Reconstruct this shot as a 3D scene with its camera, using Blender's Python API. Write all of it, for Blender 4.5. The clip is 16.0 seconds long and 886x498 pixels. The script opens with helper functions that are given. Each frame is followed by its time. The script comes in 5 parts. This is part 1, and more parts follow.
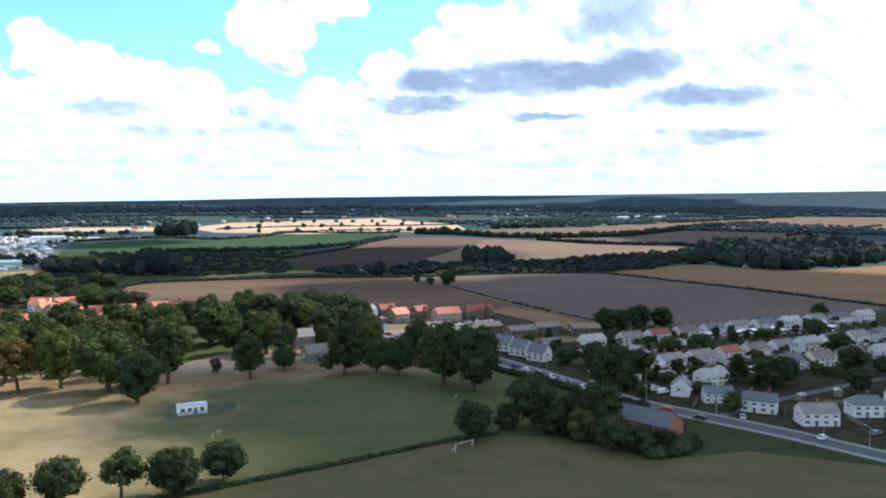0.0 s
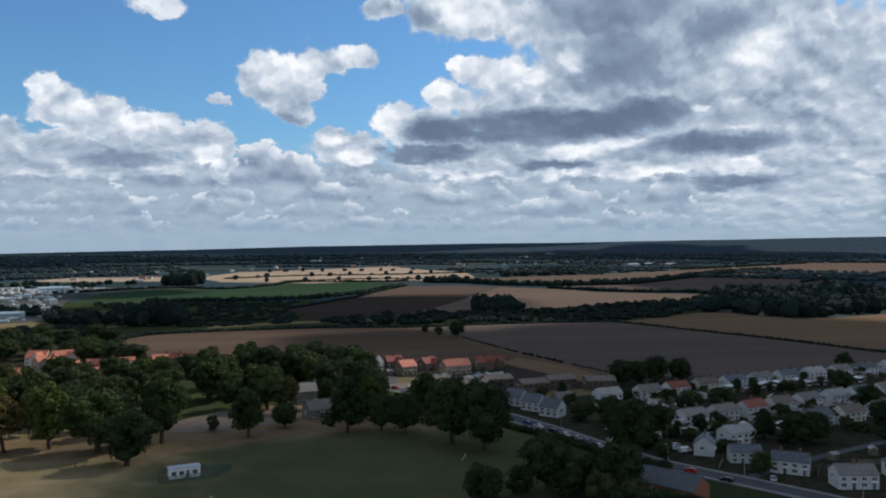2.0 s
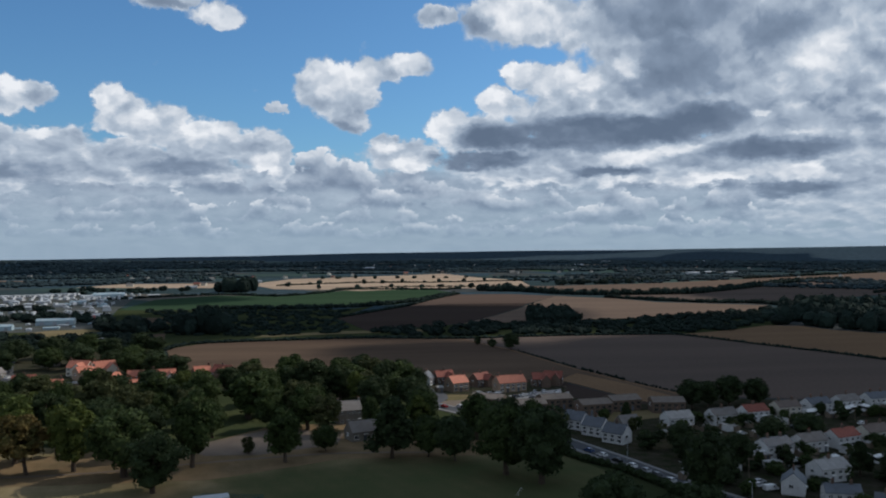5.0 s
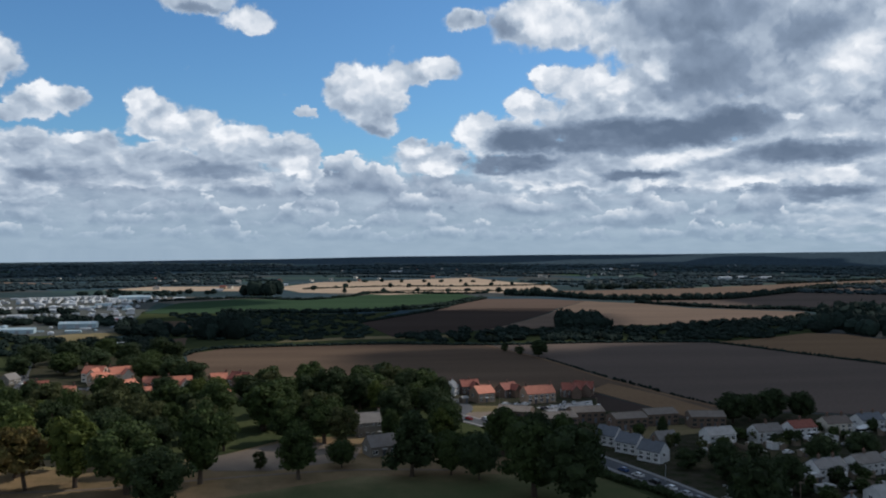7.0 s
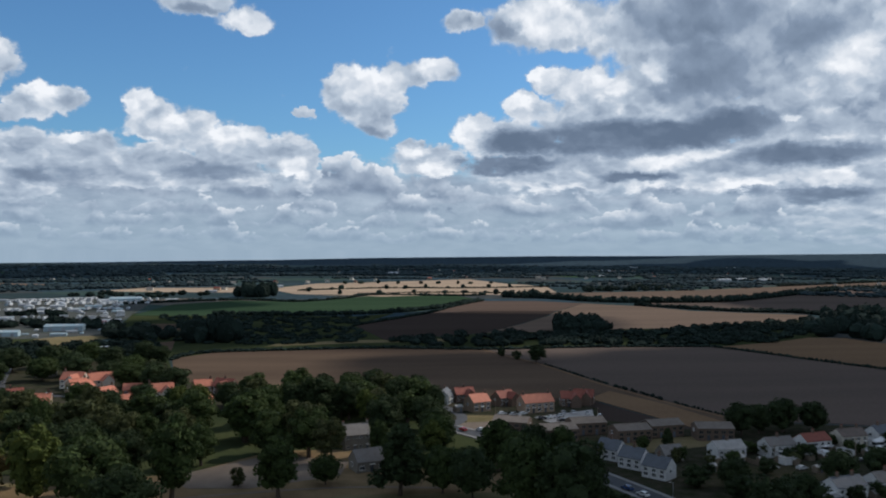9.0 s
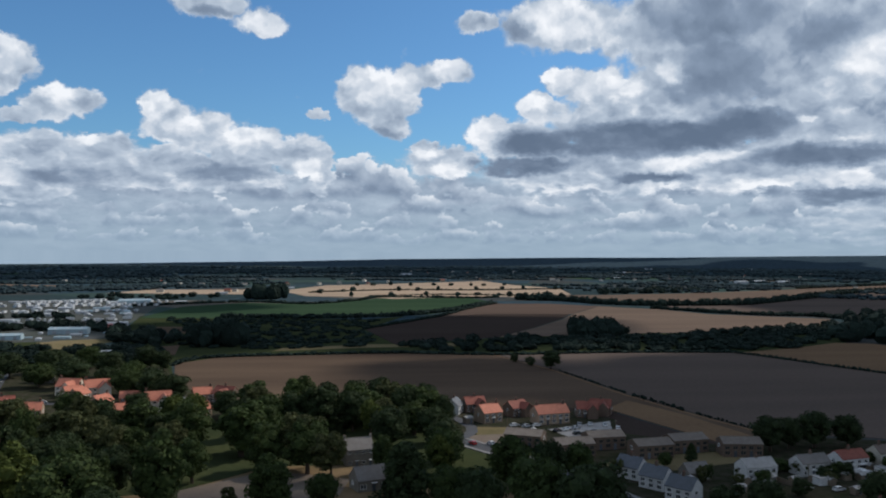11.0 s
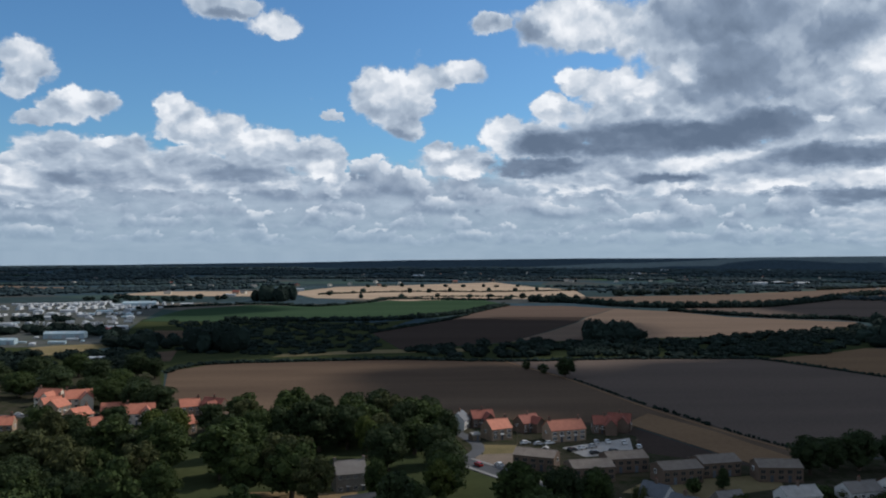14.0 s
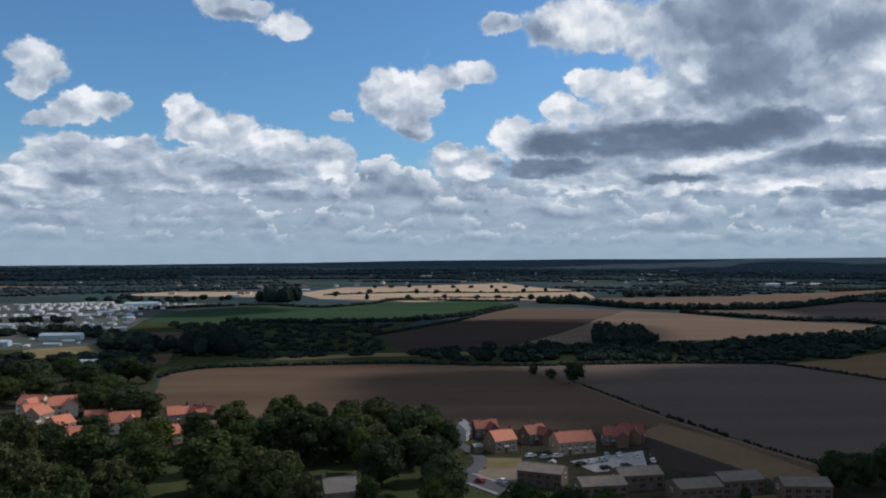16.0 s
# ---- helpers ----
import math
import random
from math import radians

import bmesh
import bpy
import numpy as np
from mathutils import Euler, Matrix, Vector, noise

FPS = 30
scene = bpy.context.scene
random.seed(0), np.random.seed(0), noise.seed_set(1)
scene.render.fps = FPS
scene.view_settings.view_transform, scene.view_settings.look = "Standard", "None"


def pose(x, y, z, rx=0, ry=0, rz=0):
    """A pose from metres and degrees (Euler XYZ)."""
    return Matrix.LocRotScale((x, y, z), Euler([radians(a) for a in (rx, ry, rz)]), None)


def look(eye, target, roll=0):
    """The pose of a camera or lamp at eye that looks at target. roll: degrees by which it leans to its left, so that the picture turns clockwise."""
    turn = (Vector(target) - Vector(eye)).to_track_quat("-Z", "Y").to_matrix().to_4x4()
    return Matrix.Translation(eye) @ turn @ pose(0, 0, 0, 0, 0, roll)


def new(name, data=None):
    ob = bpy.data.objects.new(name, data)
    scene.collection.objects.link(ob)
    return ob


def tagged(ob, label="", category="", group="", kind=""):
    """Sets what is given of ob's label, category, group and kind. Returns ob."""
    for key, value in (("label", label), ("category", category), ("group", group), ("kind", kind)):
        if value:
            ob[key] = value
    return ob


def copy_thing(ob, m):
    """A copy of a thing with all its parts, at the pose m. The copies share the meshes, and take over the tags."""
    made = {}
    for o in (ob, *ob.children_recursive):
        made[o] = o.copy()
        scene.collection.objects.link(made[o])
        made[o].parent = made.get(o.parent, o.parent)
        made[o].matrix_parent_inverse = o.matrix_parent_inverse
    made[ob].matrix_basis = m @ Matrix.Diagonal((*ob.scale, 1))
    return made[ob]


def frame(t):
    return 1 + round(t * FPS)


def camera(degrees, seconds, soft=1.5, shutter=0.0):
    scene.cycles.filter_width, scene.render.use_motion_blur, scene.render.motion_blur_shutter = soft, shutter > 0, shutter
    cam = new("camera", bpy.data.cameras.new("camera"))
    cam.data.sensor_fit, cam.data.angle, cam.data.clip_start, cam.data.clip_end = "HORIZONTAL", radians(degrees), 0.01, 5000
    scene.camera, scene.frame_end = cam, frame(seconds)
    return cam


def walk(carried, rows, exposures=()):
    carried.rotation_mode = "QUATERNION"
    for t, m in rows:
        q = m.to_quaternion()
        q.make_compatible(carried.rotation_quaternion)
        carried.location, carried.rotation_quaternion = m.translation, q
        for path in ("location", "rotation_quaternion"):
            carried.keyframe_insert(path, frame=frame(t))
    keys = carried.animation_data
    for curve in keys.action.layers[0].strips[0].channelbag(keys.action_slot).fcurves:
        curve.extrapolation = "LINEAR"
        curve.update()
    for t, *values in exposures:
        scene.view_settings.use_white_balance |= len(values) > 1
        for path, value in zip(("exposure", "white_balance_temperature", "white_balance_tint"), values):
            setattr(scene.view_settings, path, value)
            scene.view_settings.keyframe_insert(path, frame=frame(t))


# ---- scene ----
cam = camera(56.0, 16.0, soft=2.0)
PATH = [
    (0.0, (0.00, 0.00, 74.40), (29.72, 115.98, 66.24), 0.15),
    (0.5, (0.90, 2.52, 74.30), (32.00, 118.31, 69.28), 0.03),
    (1.0, (1.91, 5.57, 74.26), (32.81, 121.45, 70.07), -0.11),
    (1.3, (2.62, 7.80, 74.26), (32.88, 123.89, 71.48), -0.17),
    (1.5, (3.10, 9.29, 74.27), (32.94, 125.51, 74.78), -0.22),
    (2.0, (4.25, 13.57, 74.34), (32.72, 130.14, 73.09), -0.20),
    (2.5, (5.33, 18.10, 74.48), (32.48, 134.98, 73.04), -0.20),
    (3.0, (6.44, 22.58, 74.66), (32.16, 139.79, 73.54), -0.19),
    (3.5, (7.56, 26.98, 74.84), (31.99, 144.47, 73.97), -0.13),
    (4.0, (8.70, 31.36, 75.01), (31.73, 149.12, 74.40), -0.12),
    (6.5, (14.05, 54.06, 75.11), (31.97, 172.72, 75.25), 0.10),
    (7.0, (15.30, 58.81, 75.14), (32.27, 177.60, 75.41), 0.12),
    (7.5, (16.58, 63.56, 75.18), (33.74, 182.33, 75.47), 0.18),
    (8.0, (17.78, 68.32, 75.23), (35.52, 187.00, 75.62), 0.22),
    (8.5, (18.90, 72.88, 75.30), (36.48, 191.58, 75.72), 0.26),
    (9.0, (20.02, 77.36, 75.42), (37.28, 196.12, 75.86), 0.25),
    (9.5, (21.13, 81.88, 75.56), (37.93, 200.70, 76.02), 0.26),
    (10.0, (22.26, 86.54, 75.72), (38.40, 205.45, 76.26), 0.27),
    (12.5, (29.05, 112.14, 76.25), (43.49, 231.26, 76.93), 0.30),
    (13.0, (30.28, 116.98, 76.25), (44.30, 236.16, 76.97), 0.27),
    (13.5, (31.56, 121.99, 76.22), (45.29, 241.21, 76.92), 0.19),
    (14.0, (33.02, 127.25, 76.19), (46.32, 246.50, 76.93), 0.21),
    (14.5, (34.54, 132.53, 76.15), (47.52, 251.82, 76.87), 0.24),
    (15.0, (35.92, 137.72, 76.10), (48.58, 257.05, 76.85), 0.24),
    (15.5, (37.32, 142.79, 76.07), (49.60, 262.16, 76.85), 0.25),
    (16.0, (38.65, 147.71, 76.01), (50.65, 267.10, 76.82), 0.28),
]
EXPOSURES = [(0.0, 1.55), (0.5, 0.98), (1.0, 0.45), (1.5, 0.3), (2.5, -0.1), (4.0, -0.14), (7.0, 0.0), (12.0, 0.0), (16.0, -0.06)]
walk(cam, [(t, look(eye, target, roll)) for t, eye, target, roll in PATH], EXPOSURES)

# ---- sky, sun ----
SUN_AZ = radians(68.0)      # from straight ahead towards the right
SUN_EL = radians(40.0)
TO_SUN = Vector((math.sin(SUN_AZ) * math.cos(SUN_EL), math.cos(SUN_AZ) * math.cos(SUN_EL), math.sin(SUN_EL)))

sun_data = bpy.data.lights.new("sun", "SUN")
sun_data.energy, sun_data.angle, sun_data.color = 3.0, radians(0.53), (1.0, 0.93, 0.84)
sun = new("sun", sun_data)
sun.matrix_world = look(TO_SUN * 100, (0, 0, 0))


class Nodes:
    """Short hand for building node trees."""

    def __init__(self, tree):
        self.tree = tree
        tree.nodes.clear()

    def add(self, kind, sockets=None, **props):
        n = self.tree.nodes.new(kind)
        if "operation" in props:
            n.operation = props["operation"]
            if "use_clamp" in props:
                n.use_clamp = props["use_clamp"]
        if "blend_type" in props:
            n.data_type, n.blend_type = "RGBA", props["blend_type"]
        if "gradient_type" in props:
            n.gradient_type = props["gradient_type"]
        if "feature" in props:
            n.feature = props["feature"]
        if "sky_type" in props:
            n.sky_type = props["sky_type"]
        for k, v in (sockets or {}).items():
            self.put(n.inputs[k], v)
        return n

    def put(self, socket, v):
        if isinstance(v, bpy.types.NodeSocket):
            self.tree.links.new(v, socket)
        else:
            socket.default_value = v

    def math(self, op, a, b=0.0, c=0.0, clamp=False):
        n = self.add("ShaderNodeMath", {0: a, 1: b, 2: c}, operation=op, use_clamp=clamp)
        return n.outputs[0]

    def remap(self, v, a, b, c=0.0, d=1.0, smooth=False):
        n = self.add("ShaderNodeMapRange", {0: v, 1: a, 2: b, 3: c, 4: d})
        n.interpolation_type = "SMOOTHSTEP" if smooth else "LINEAR"
        return n.outputs[0]

    def mix(self, f, a, b, blend="MIX"):
        n = self.add("ShaderNodeMix", blend_type=blend)
        self.put(n.inputs["Factor"], f)
        self.put(n.inputs[6], a)
        self.put(n.inputs[7], b)
        return n.outputs[2]

    def noise(self, vec, scale, detail=4.0, rough=0.55, distort=0.0):
        n = self.add("ShaderNodeTexNoise", {"Vector": vec, "Scale": scale, "Detail": detail, "Roughness": rough, "Distortion": distort})
        return n.outputs[0]

    def combine(self, x, y, z=0.0):
        return self.add("ShaderNodeCombineXYZ", {0: x, 1: y, 2: z}).outputs[0]


def rgb(*c):
    return (*c, 1.0)


# Cloud masses seen over the plain: bearing to the right, elevation, half width, half height, in degrees
HEAPS_LONE = [(3.6, 10.6, 3.2, 2.9), (2.2, 10.4, 2.6, 2.4), (1.6, 11.4, 2.1, 2.0), (2.8, 10.7, 2.2, 2.2), (4.7, 11.5, 2.2, 1.6), (3.6, 9.0, 2.0, 1.7), (7.5, 12.3, 2.7, 1.2), (6.3, 11.9, 1.7, 1.1),
              (-1.2, 9.4, 1.0, 0.4), (-20.3, 11.5, 2.5, 2.0), (-20.6, 10.4, 1.7, 1.3), (-18.0, 9.1, 2.4, 1.5), (-16.4, 9.3, 1.9, 1.2), (-19.6, 8.3, 2.2, 0.7),
              (-8.5, 16.0, 3.7, 1.1), (-5.0, 15.1, 2.5, 1.3)]
HEAPS_LEFT = [(-11.7, 9.4, 1.3, 1.5), (-11.1, 8.5, 2.1, 1.7), (-8.8, 7.9, 3.4, 1.8), (-5.9, 6.9, 4.7, 2.1), (-2.5, 6.6, 3.0, 1.9), (-15.1, 6.6, 3.9, 1.5),
              (-18.7, 6.3, 3.4, 1.7), (-19.3, 4.4, 4.7, 2.1), (-11.3, 5.4, 11.1, 2.0), (-1.0, 5.7, 1.3, 2.6)]
HEAPS_RIGHT = [(17.6, 5.9, 10.0, 2.6), (26.5, 5.9, 10.0, 2.6), (24.0, 11.0, 8.0, 4.5), (18.2, 11.0, 3.6, 2.0), (15.6, 11.6, 2.1, 1.2), (13.7, 10.0, 1.9, 1.3), (10.6, 8.3, 2.4, 1.5), (15.6, 15.4, 6.4, 2.8), (9.8, 15.5, 2.1, 0.9),
               (24.5, 7.8, 5.5, 2.4), (27.0, 8.7, 5.0, 2.6), (24.8, 14.2, 9.8, 6.4), (32.1, 11.6, 8.1, 9.4), (21.9, 8.6, 12.0, 2.8), (12.9, 7.7, 4.3, 2.0), (7.5, 6.2, 3.9, 1.5), (6.1, 7.0, 1.5, 0.9),
               (36.4, 8.5, 10.7, 11.1)]
CROWNS = [(-11.7, 9.2, 1.3, 1.4), (-9.7, 8.3, 2.3, 1.1), (-6.3, 7.7, 3.1, 1.2), (-15.7, 7.2, 1.5, 0.5), (-1.8, 5.7, 1.5, 1.3), (3.2, 11.4, 3.1, 1.9),
          (7.5, 12.6, 1.8, 1.0), (-20.3, 11.8, 1.5, 1.3), (-17.6, 9.8, 1.9, 1.0), (-5.2, 15.1, 2.0, 0.9), (-20.5, 4.6, 2.1, 0.8), (-20.5, 1.7, 1.3, 0.5),
          (-1.2, 1.7, 1.6, 0.5), (15.2, 11.8, 2.0, 1.0), (18.3, 11.2, 2.5, 1.3), (20.1, 11.0, 1.5, 0.8), (15.7, 15.7, 4.3, 1.9), (13.3, 10.1, 1.7, 1.3)]
CROWNS_RIGHT = [(10.1, 8.2, 2.0, 1.4), (8.0, 5.6, 2.1, 1.0), (34.0, 11.9, 3.1, 2.2), (30.8, 8.5, 0.9, 0.4), (33.2, 7.0, 2.1, 0.6), (22.6, 6.0, 2.7, 0.7),
                (25.8, 6.5, 2.2, 0.6), (22.2, 4.2, 2.2, 0.7), (28.0, 4.2, 3.1, 1.0), (33.4, 4.9, 2.2, 0.8), (16.0, 4.0, 3.6, 0.7), (9.6, 4.0, 3.1, 0.7),
                (22.6, 12.0, 1.3, 1.3), (1.3, 5.0, 1.8, 0.6), (6.3, 6.7, 1.3, 0.7)]
UNDERSIDES = [(14.0, 7.5, 4.6, 1.2), (17.0, 7.6, 5.0, 1.3), (12.5, 6.2, 5.0, 0.6), (20.0, 7.7, 9.0, 1.5), (18.6, 7.7, 6.7, 1.2), (23.7, 7.8, 7.2, 1.3), (27.5, 8.4, 4.0, 1.5), (31.7, 6.4, 5.4, 1.1), (12.3, 5.8, 4.5, 0.7), (21.2, 5.1, 3.6, 0.5), (32.1, 3.7, 5.4, 0.7), (9.6, 2.2, 4.5, 0.5), (26.6, 2.3, 6.7, 0.6)]
UNDERSIDES_LEFT = [(25.1, 15.2, 6.7, 2.7), (25.8, 11.7, 5.4, 3.1),
                   (-17.2, 4.7, 4.5, 0.9), (-7.1, 5.2, 4.5, 0.7), (2.8, 8.1, 2.2, 0.6), (12.3, 14.8, 2.2, 1.1), (-11.3, 3.6, 4.9, 0.5), (-1.7, 3.4, 4.0, 0.4),
                   (-18.0, 2.7, 4.9, 0.4), (3.6, 4.0, 3.1, 0.4), (32.1, 13.6, 3.6, 2.2), (16.0, 2.5, 4.0, 0.4), (-8.2, 15.5, 2.7, 0.4)]


def build_sky():
    world = bpy.data.worlds.new("sky")
    world.use_nodes = True
    scene.world = world
    k = Nodes(world.node_tree)
    way = k.add("ShaderNodeTexCoord").outputs["Generated"]
    sep = k.add("ShaderNodeSeparateXYZ", {0: way})
    x, y, z = sep.outputs
    deg = 180.0 / math.pi
    az = k.math("MULTIPLY", k.math("ARCTAN2", x, y), deg)
    el = k.math("MULTIPLY", k.math("ARCSINE", z), deg)
    plain = k.combine(az, el)

    # billowing wobble, flatter towards the horizon
    low = k.math("MULTIPLY", k.math("LOGARITHM", k.math("ADD", k.math("MAXIMUM", el, 0.0), 4.0), math.e), 15.0)
    low = k.math("ADD", low, k.math("MULTIPLY", el, 0.2))
    flat = k.combine(az, low, 3.7)
    wob = k.add("ShaderNodeTexNoise", {"Vector": flat, "Scale": 0.55, "Detail": 7.0, "Roughness": 0.66})
    shift = k.add("ShaderNodeVectorMath", {0: wob.outputs["Color"], 1: (0.5, 0.5, 0.5)}, operation="SUBTRACT").outputs[0]
    shift = k.add("ShaderNodeVectorMath", {0: shift, 1: (2.0, 1.5, 0.0)}, operation="MULTIPLY").outputs[0]
    bent = k.add("ShaderNodeVectorMath", {0: plain, 1: shift}, operation="ADD").outputs[0]

    def field(rows, vec):
        best = None
        for a, e, ra, re in rows:
            m = k.add("ShaderNodeMapping", {"Vector": vec, "Location": (-a / ra, -e / re, 0), "Scale": (1 / ra, 1 / re, 0)})
            s = k.add("ShaderNodeTexGradient", {0: m.outputs[0]}, gradient_type="SPHERICAL").outputs[1]
            best = s if best is None else k.math("MAXIMUM", best, s)
        return best

    heaps = k.math("MAXIMUM", field(HEAPS_LONE + HEAPS_LEFT, bent), field(HEAPS_RIGHT, bent))
    fine = k.noise(flat, 0.5, 6.0, 0.58)
    curl = k.add("ShaderNodeVectorMath", {0: flat, 1: shift}, operation="ADD").outputs[0]
    puff = k.add("ShaderNodeTexVoronoi", {"Vector": curl, "Scale": 0.6, "Detail": 2.0, "Roughness": 0.5, "Smoothness": 0.5}, feature="SMOOTH_F1").outputs[0]
    # cover behind the camera
    behind = k.math("MULTIPLY", k.remap(k.math("ABSOLUTE", k.math("SUBTRACT", az, 8.0)), 36.0, 50.0, 0.0, 1.0), k.noise(way, 2.6, 5.0))
    over = k.math("MULTIPLY", k.remap(el, 20.0, 30.0), k.math("ADD", k.noise(way, 3.1, 5.0), 0.18))
    cover = k.math("MAXIMUM", heaps, k.math("MAXIMUM", behind, over))
    body = k.math("ADD", cover, k.math("MULTIPLY", k.math("SUBTRACT", fine, 0.42), 0.75))
    body = k.math("SUBTRACT", body, k.math("MULTIPLY", puff, 0.22))
    alpha = k.remap(body, 0.04, 0.27, 0.0, 1.0, True)

    # light from above and right against shaded undersides
    step = k.add("ShaderNodeVectorMath", {0: flat, 1: (0.5, 1.1, 0.0)}, operation="ADD").outputs[0]
    relief = k.math("SUBTRACT", k.noise(flat, 0.30, 4.0, 0.5), k.noise(step, 0.30, 4.0, 0.5))
    step2 = k.add("ShaderNodeVectorMath", {0: curl, 1: (0.3, 0.7, 0.0)}, operation="ADD").outputs[0]
    puff2 = k.add("ShaderNodeTexVoronoi", {"Vector": step2, "Scale": 0.6, "Detail": 2.0, "Roughness": 0.5, "Smoothness": 0.5}, feature="SMOOTH_F1").outputs[0]
    relief2 = k.math("SUBTRACT", puff2, puff)
    dark = k.math("MAXIMUM", k.remap(field(UNDERSIDES, bent), 0.0, 0.6, 0.0, 1.0, True), k.remap(field(UNDERSIDES_LEFT, bent), 0.0, 0.8, 0.0, 0.7, True))
    crown = k.remap(field(CROWNS + CROWNS_RIGHT, bent), 0.0, 0.7, 0.0, 1.0, True)
    def rank(base, high, period, seed, fill):
        """One rank of heaped clouds far off: level grey bases, rounded bright tops. Gives cover and light."""
        def flat_noise(x, y, detail, rough=0.55):
            n = k.add("ShaderNodeTexNoise", {"Vector": k.combine(x, y), "Scale": 1.0, "Detail": detail, "Roughness": rough})
            n.noise_dimensions = "2D"
            return n.outputs[0]

        sway = flat_noise(k.math("DIVIDE", az, period * 1.6), seed * 1.7, 2.0)
        v = k.math("DIVIDE", k.math("SUBTRACT", el, k.math("ADD", base - high * 0.6, k.math("MULTIPLY", sway, high * 1.2))), high)
        u, w = k.math("ADD", k.math("DIVIDE", az, period), seed), k.math("ADD", k.math("DIVIDE", el, period * 0.75), seed)
        puffy = flat_noise(u, w, 5.0)
        above = flat_noise(k.math("ADD", u, 0.08), k.math("ADD", w, 0.24), 4.0)
        wide = flat_noise(k.math("DIVIDE", az, period * 2.6), seed * 3.1, 2.0)
        dens = k.math("ADD", k.math("MULTIPLY", k.math("SUBTRACT", wide, 0.5), 2.0), k.math("MULTIPLY", k.math("SUBTRACT", puffy, 0.5), 4.2))
        dens = k.math("ADD", dens, k.math("SUBTRACT", fill, k.math("MULTIPLY", v, 0.75)))
        edge = k.math("MULTIPLY", k.remap(dens, 0.0, 0.25, 0.0, 1.0, True), k.remap(v, -0.25, 0.15, 0.0, 1.0, True))
        glow = k.math("ADD", k.math("MULTIPLY", k.math("SUBTRACT", puffy, above), 1.3), k.remap(v, -0.1, 1.1, 0.30, 0.66, True))
        glow = k.math("ADD", glow, k.remap(dens, 0.0, 0.5, 0.16, 0.0))
        return edge, k.math("MINIMUM", k.math("MAXIMUM", glow, 0.2), 0.95)

    low_alpha = k.remap(el, 4.5, 6.5, 0.95, 0.0, True)
    low_lit = k.remap(fine, 0.3, 0.7, 0.34, 0.60)
    for base, high, period, seed, fill in ((0.8, 0.8, 2.0, 2.3, 0.55), (1.7, 1.1, 2.6, 7.9, 0.52), (2.7, 1.3, 3.2, 13.1, 0.5), (3.8, 1.6, 3.8, 21.7, 0.5), (5.0, 1.8, 4.4, 29.3, 0.42)):
        a, b = rank(base, high, period, seed, fill)
        low_lit = k.math("ADD", k.math("MULTIPLY", low_lit, k.math("SUBTRACT", 1.0, a)), k.math("MULTIPLY", b, a))
        low_alpha = k.math("ADD", a, k.math("MULTIPLY", low_alpha, k.math("SUBTRACT", 1.0, a)))

    thick = k.remap(body, 0.2, 0.8, 0.0, 0.12)
    calm = k.remap(dark, 0.0, 0.8, 1.0, 0.3)
    lit = k.math("ADD", 0.675, k.math("MULTIPLY", k.math("MULTIPLY", relief, 0.45), calm))
    lit = k.math("ADD", lit, k.math("MULTIPLY", crown, 0.36))
    lit = k.math("ADD", lit, k.math("MULTIPLY", k.math("MULTIPLY", relief2, 0.36), calm))
    lit = k.math("SUBTRACT", lit, k.math("MULTIPLY", dark, 0.50))
    lit = k.math("SUBTRACT", lit, k.math("MULTIPLY", k.remap(puff, 0.25, 0.75), 0.07))
    lit = k.math("ADD", lit, k.remap(body, 0.08, 0.34, 0.16, 0.0))
    # heavier grey cloud overhead and behind
    lit = k.math("SUBTRACT", lit, k.math("MULTIPLY", k.remap(el, 18.0, 34.0, 0.0, 1.0, True), 0.26))
    lit = k.math("SUBTRACT", lit, thick, clamp=True)
    lit = k.math("ADD", k.math("MULTIPLY", lit, alpha), k.math("MULTIPLY", low_lit, k.math("SUBTRACT", 1.0, alpha)))
    alpha = k.math("ADD", alpha, k.math("MULTIPLY", low_alpha, k.math("SUBTRACT", 1.0, alpha)))
    ramp = k.add("ShaderNodeValToRGB", {0: lit})
    el_ = ramp.color_ramp.elements
    el_[0].position, el_[0].color = 0.0, rgb(0.125, 0.175, 0.26)
    el_[1].position, el_[1].color = 1.0, rgb(0.90, 0.93, 0.98)
    for pos, col in ((0.3, rgb(0.243, 0.315, 0.43)), (0.6, rgb(0.452, 0.535, 0.648))):
        e = el_.new(pos)
        e.color = col
    # pale air low over the horizon
    air = k.remap(el, 0.0, 4.5, 0.75, 0.0, True)
    cloud = k.mix(air, ramp.outputs[0], rgb(0.31, 0.42, 0.54))

    clear = k.add("ShaderNodeTexSky", sky_type="NISHITA")
    clear.sun_disc, clear.sun_elevation, clear.sun_rotation = False, SUN_EL, SUN_AZ
    clear.air_density, clear.dust_density, clear.ozone_density = 1.0, 0.6, 2.0
    tint = k.mix(1.0, clear.outputs[0], rgb(0.62, 1.0, 1.30), "MULTIPLY")
    blue = k.add("ShaderNodeBackground", {0: tint, 1: 0.085})
    white = k.add("ShaderNodeBackground", {0: cloud, 1: 1.0})
    both = k.add("ShaderNodeMixShader", {0: alpha, 1: blue.outputs[0], 2: white.outputs[0]})
    k.add("ShaderNodeOutputWorld", {0: both.outputs[0]})


build_sky()

# ---- materials ----
MATS = {}


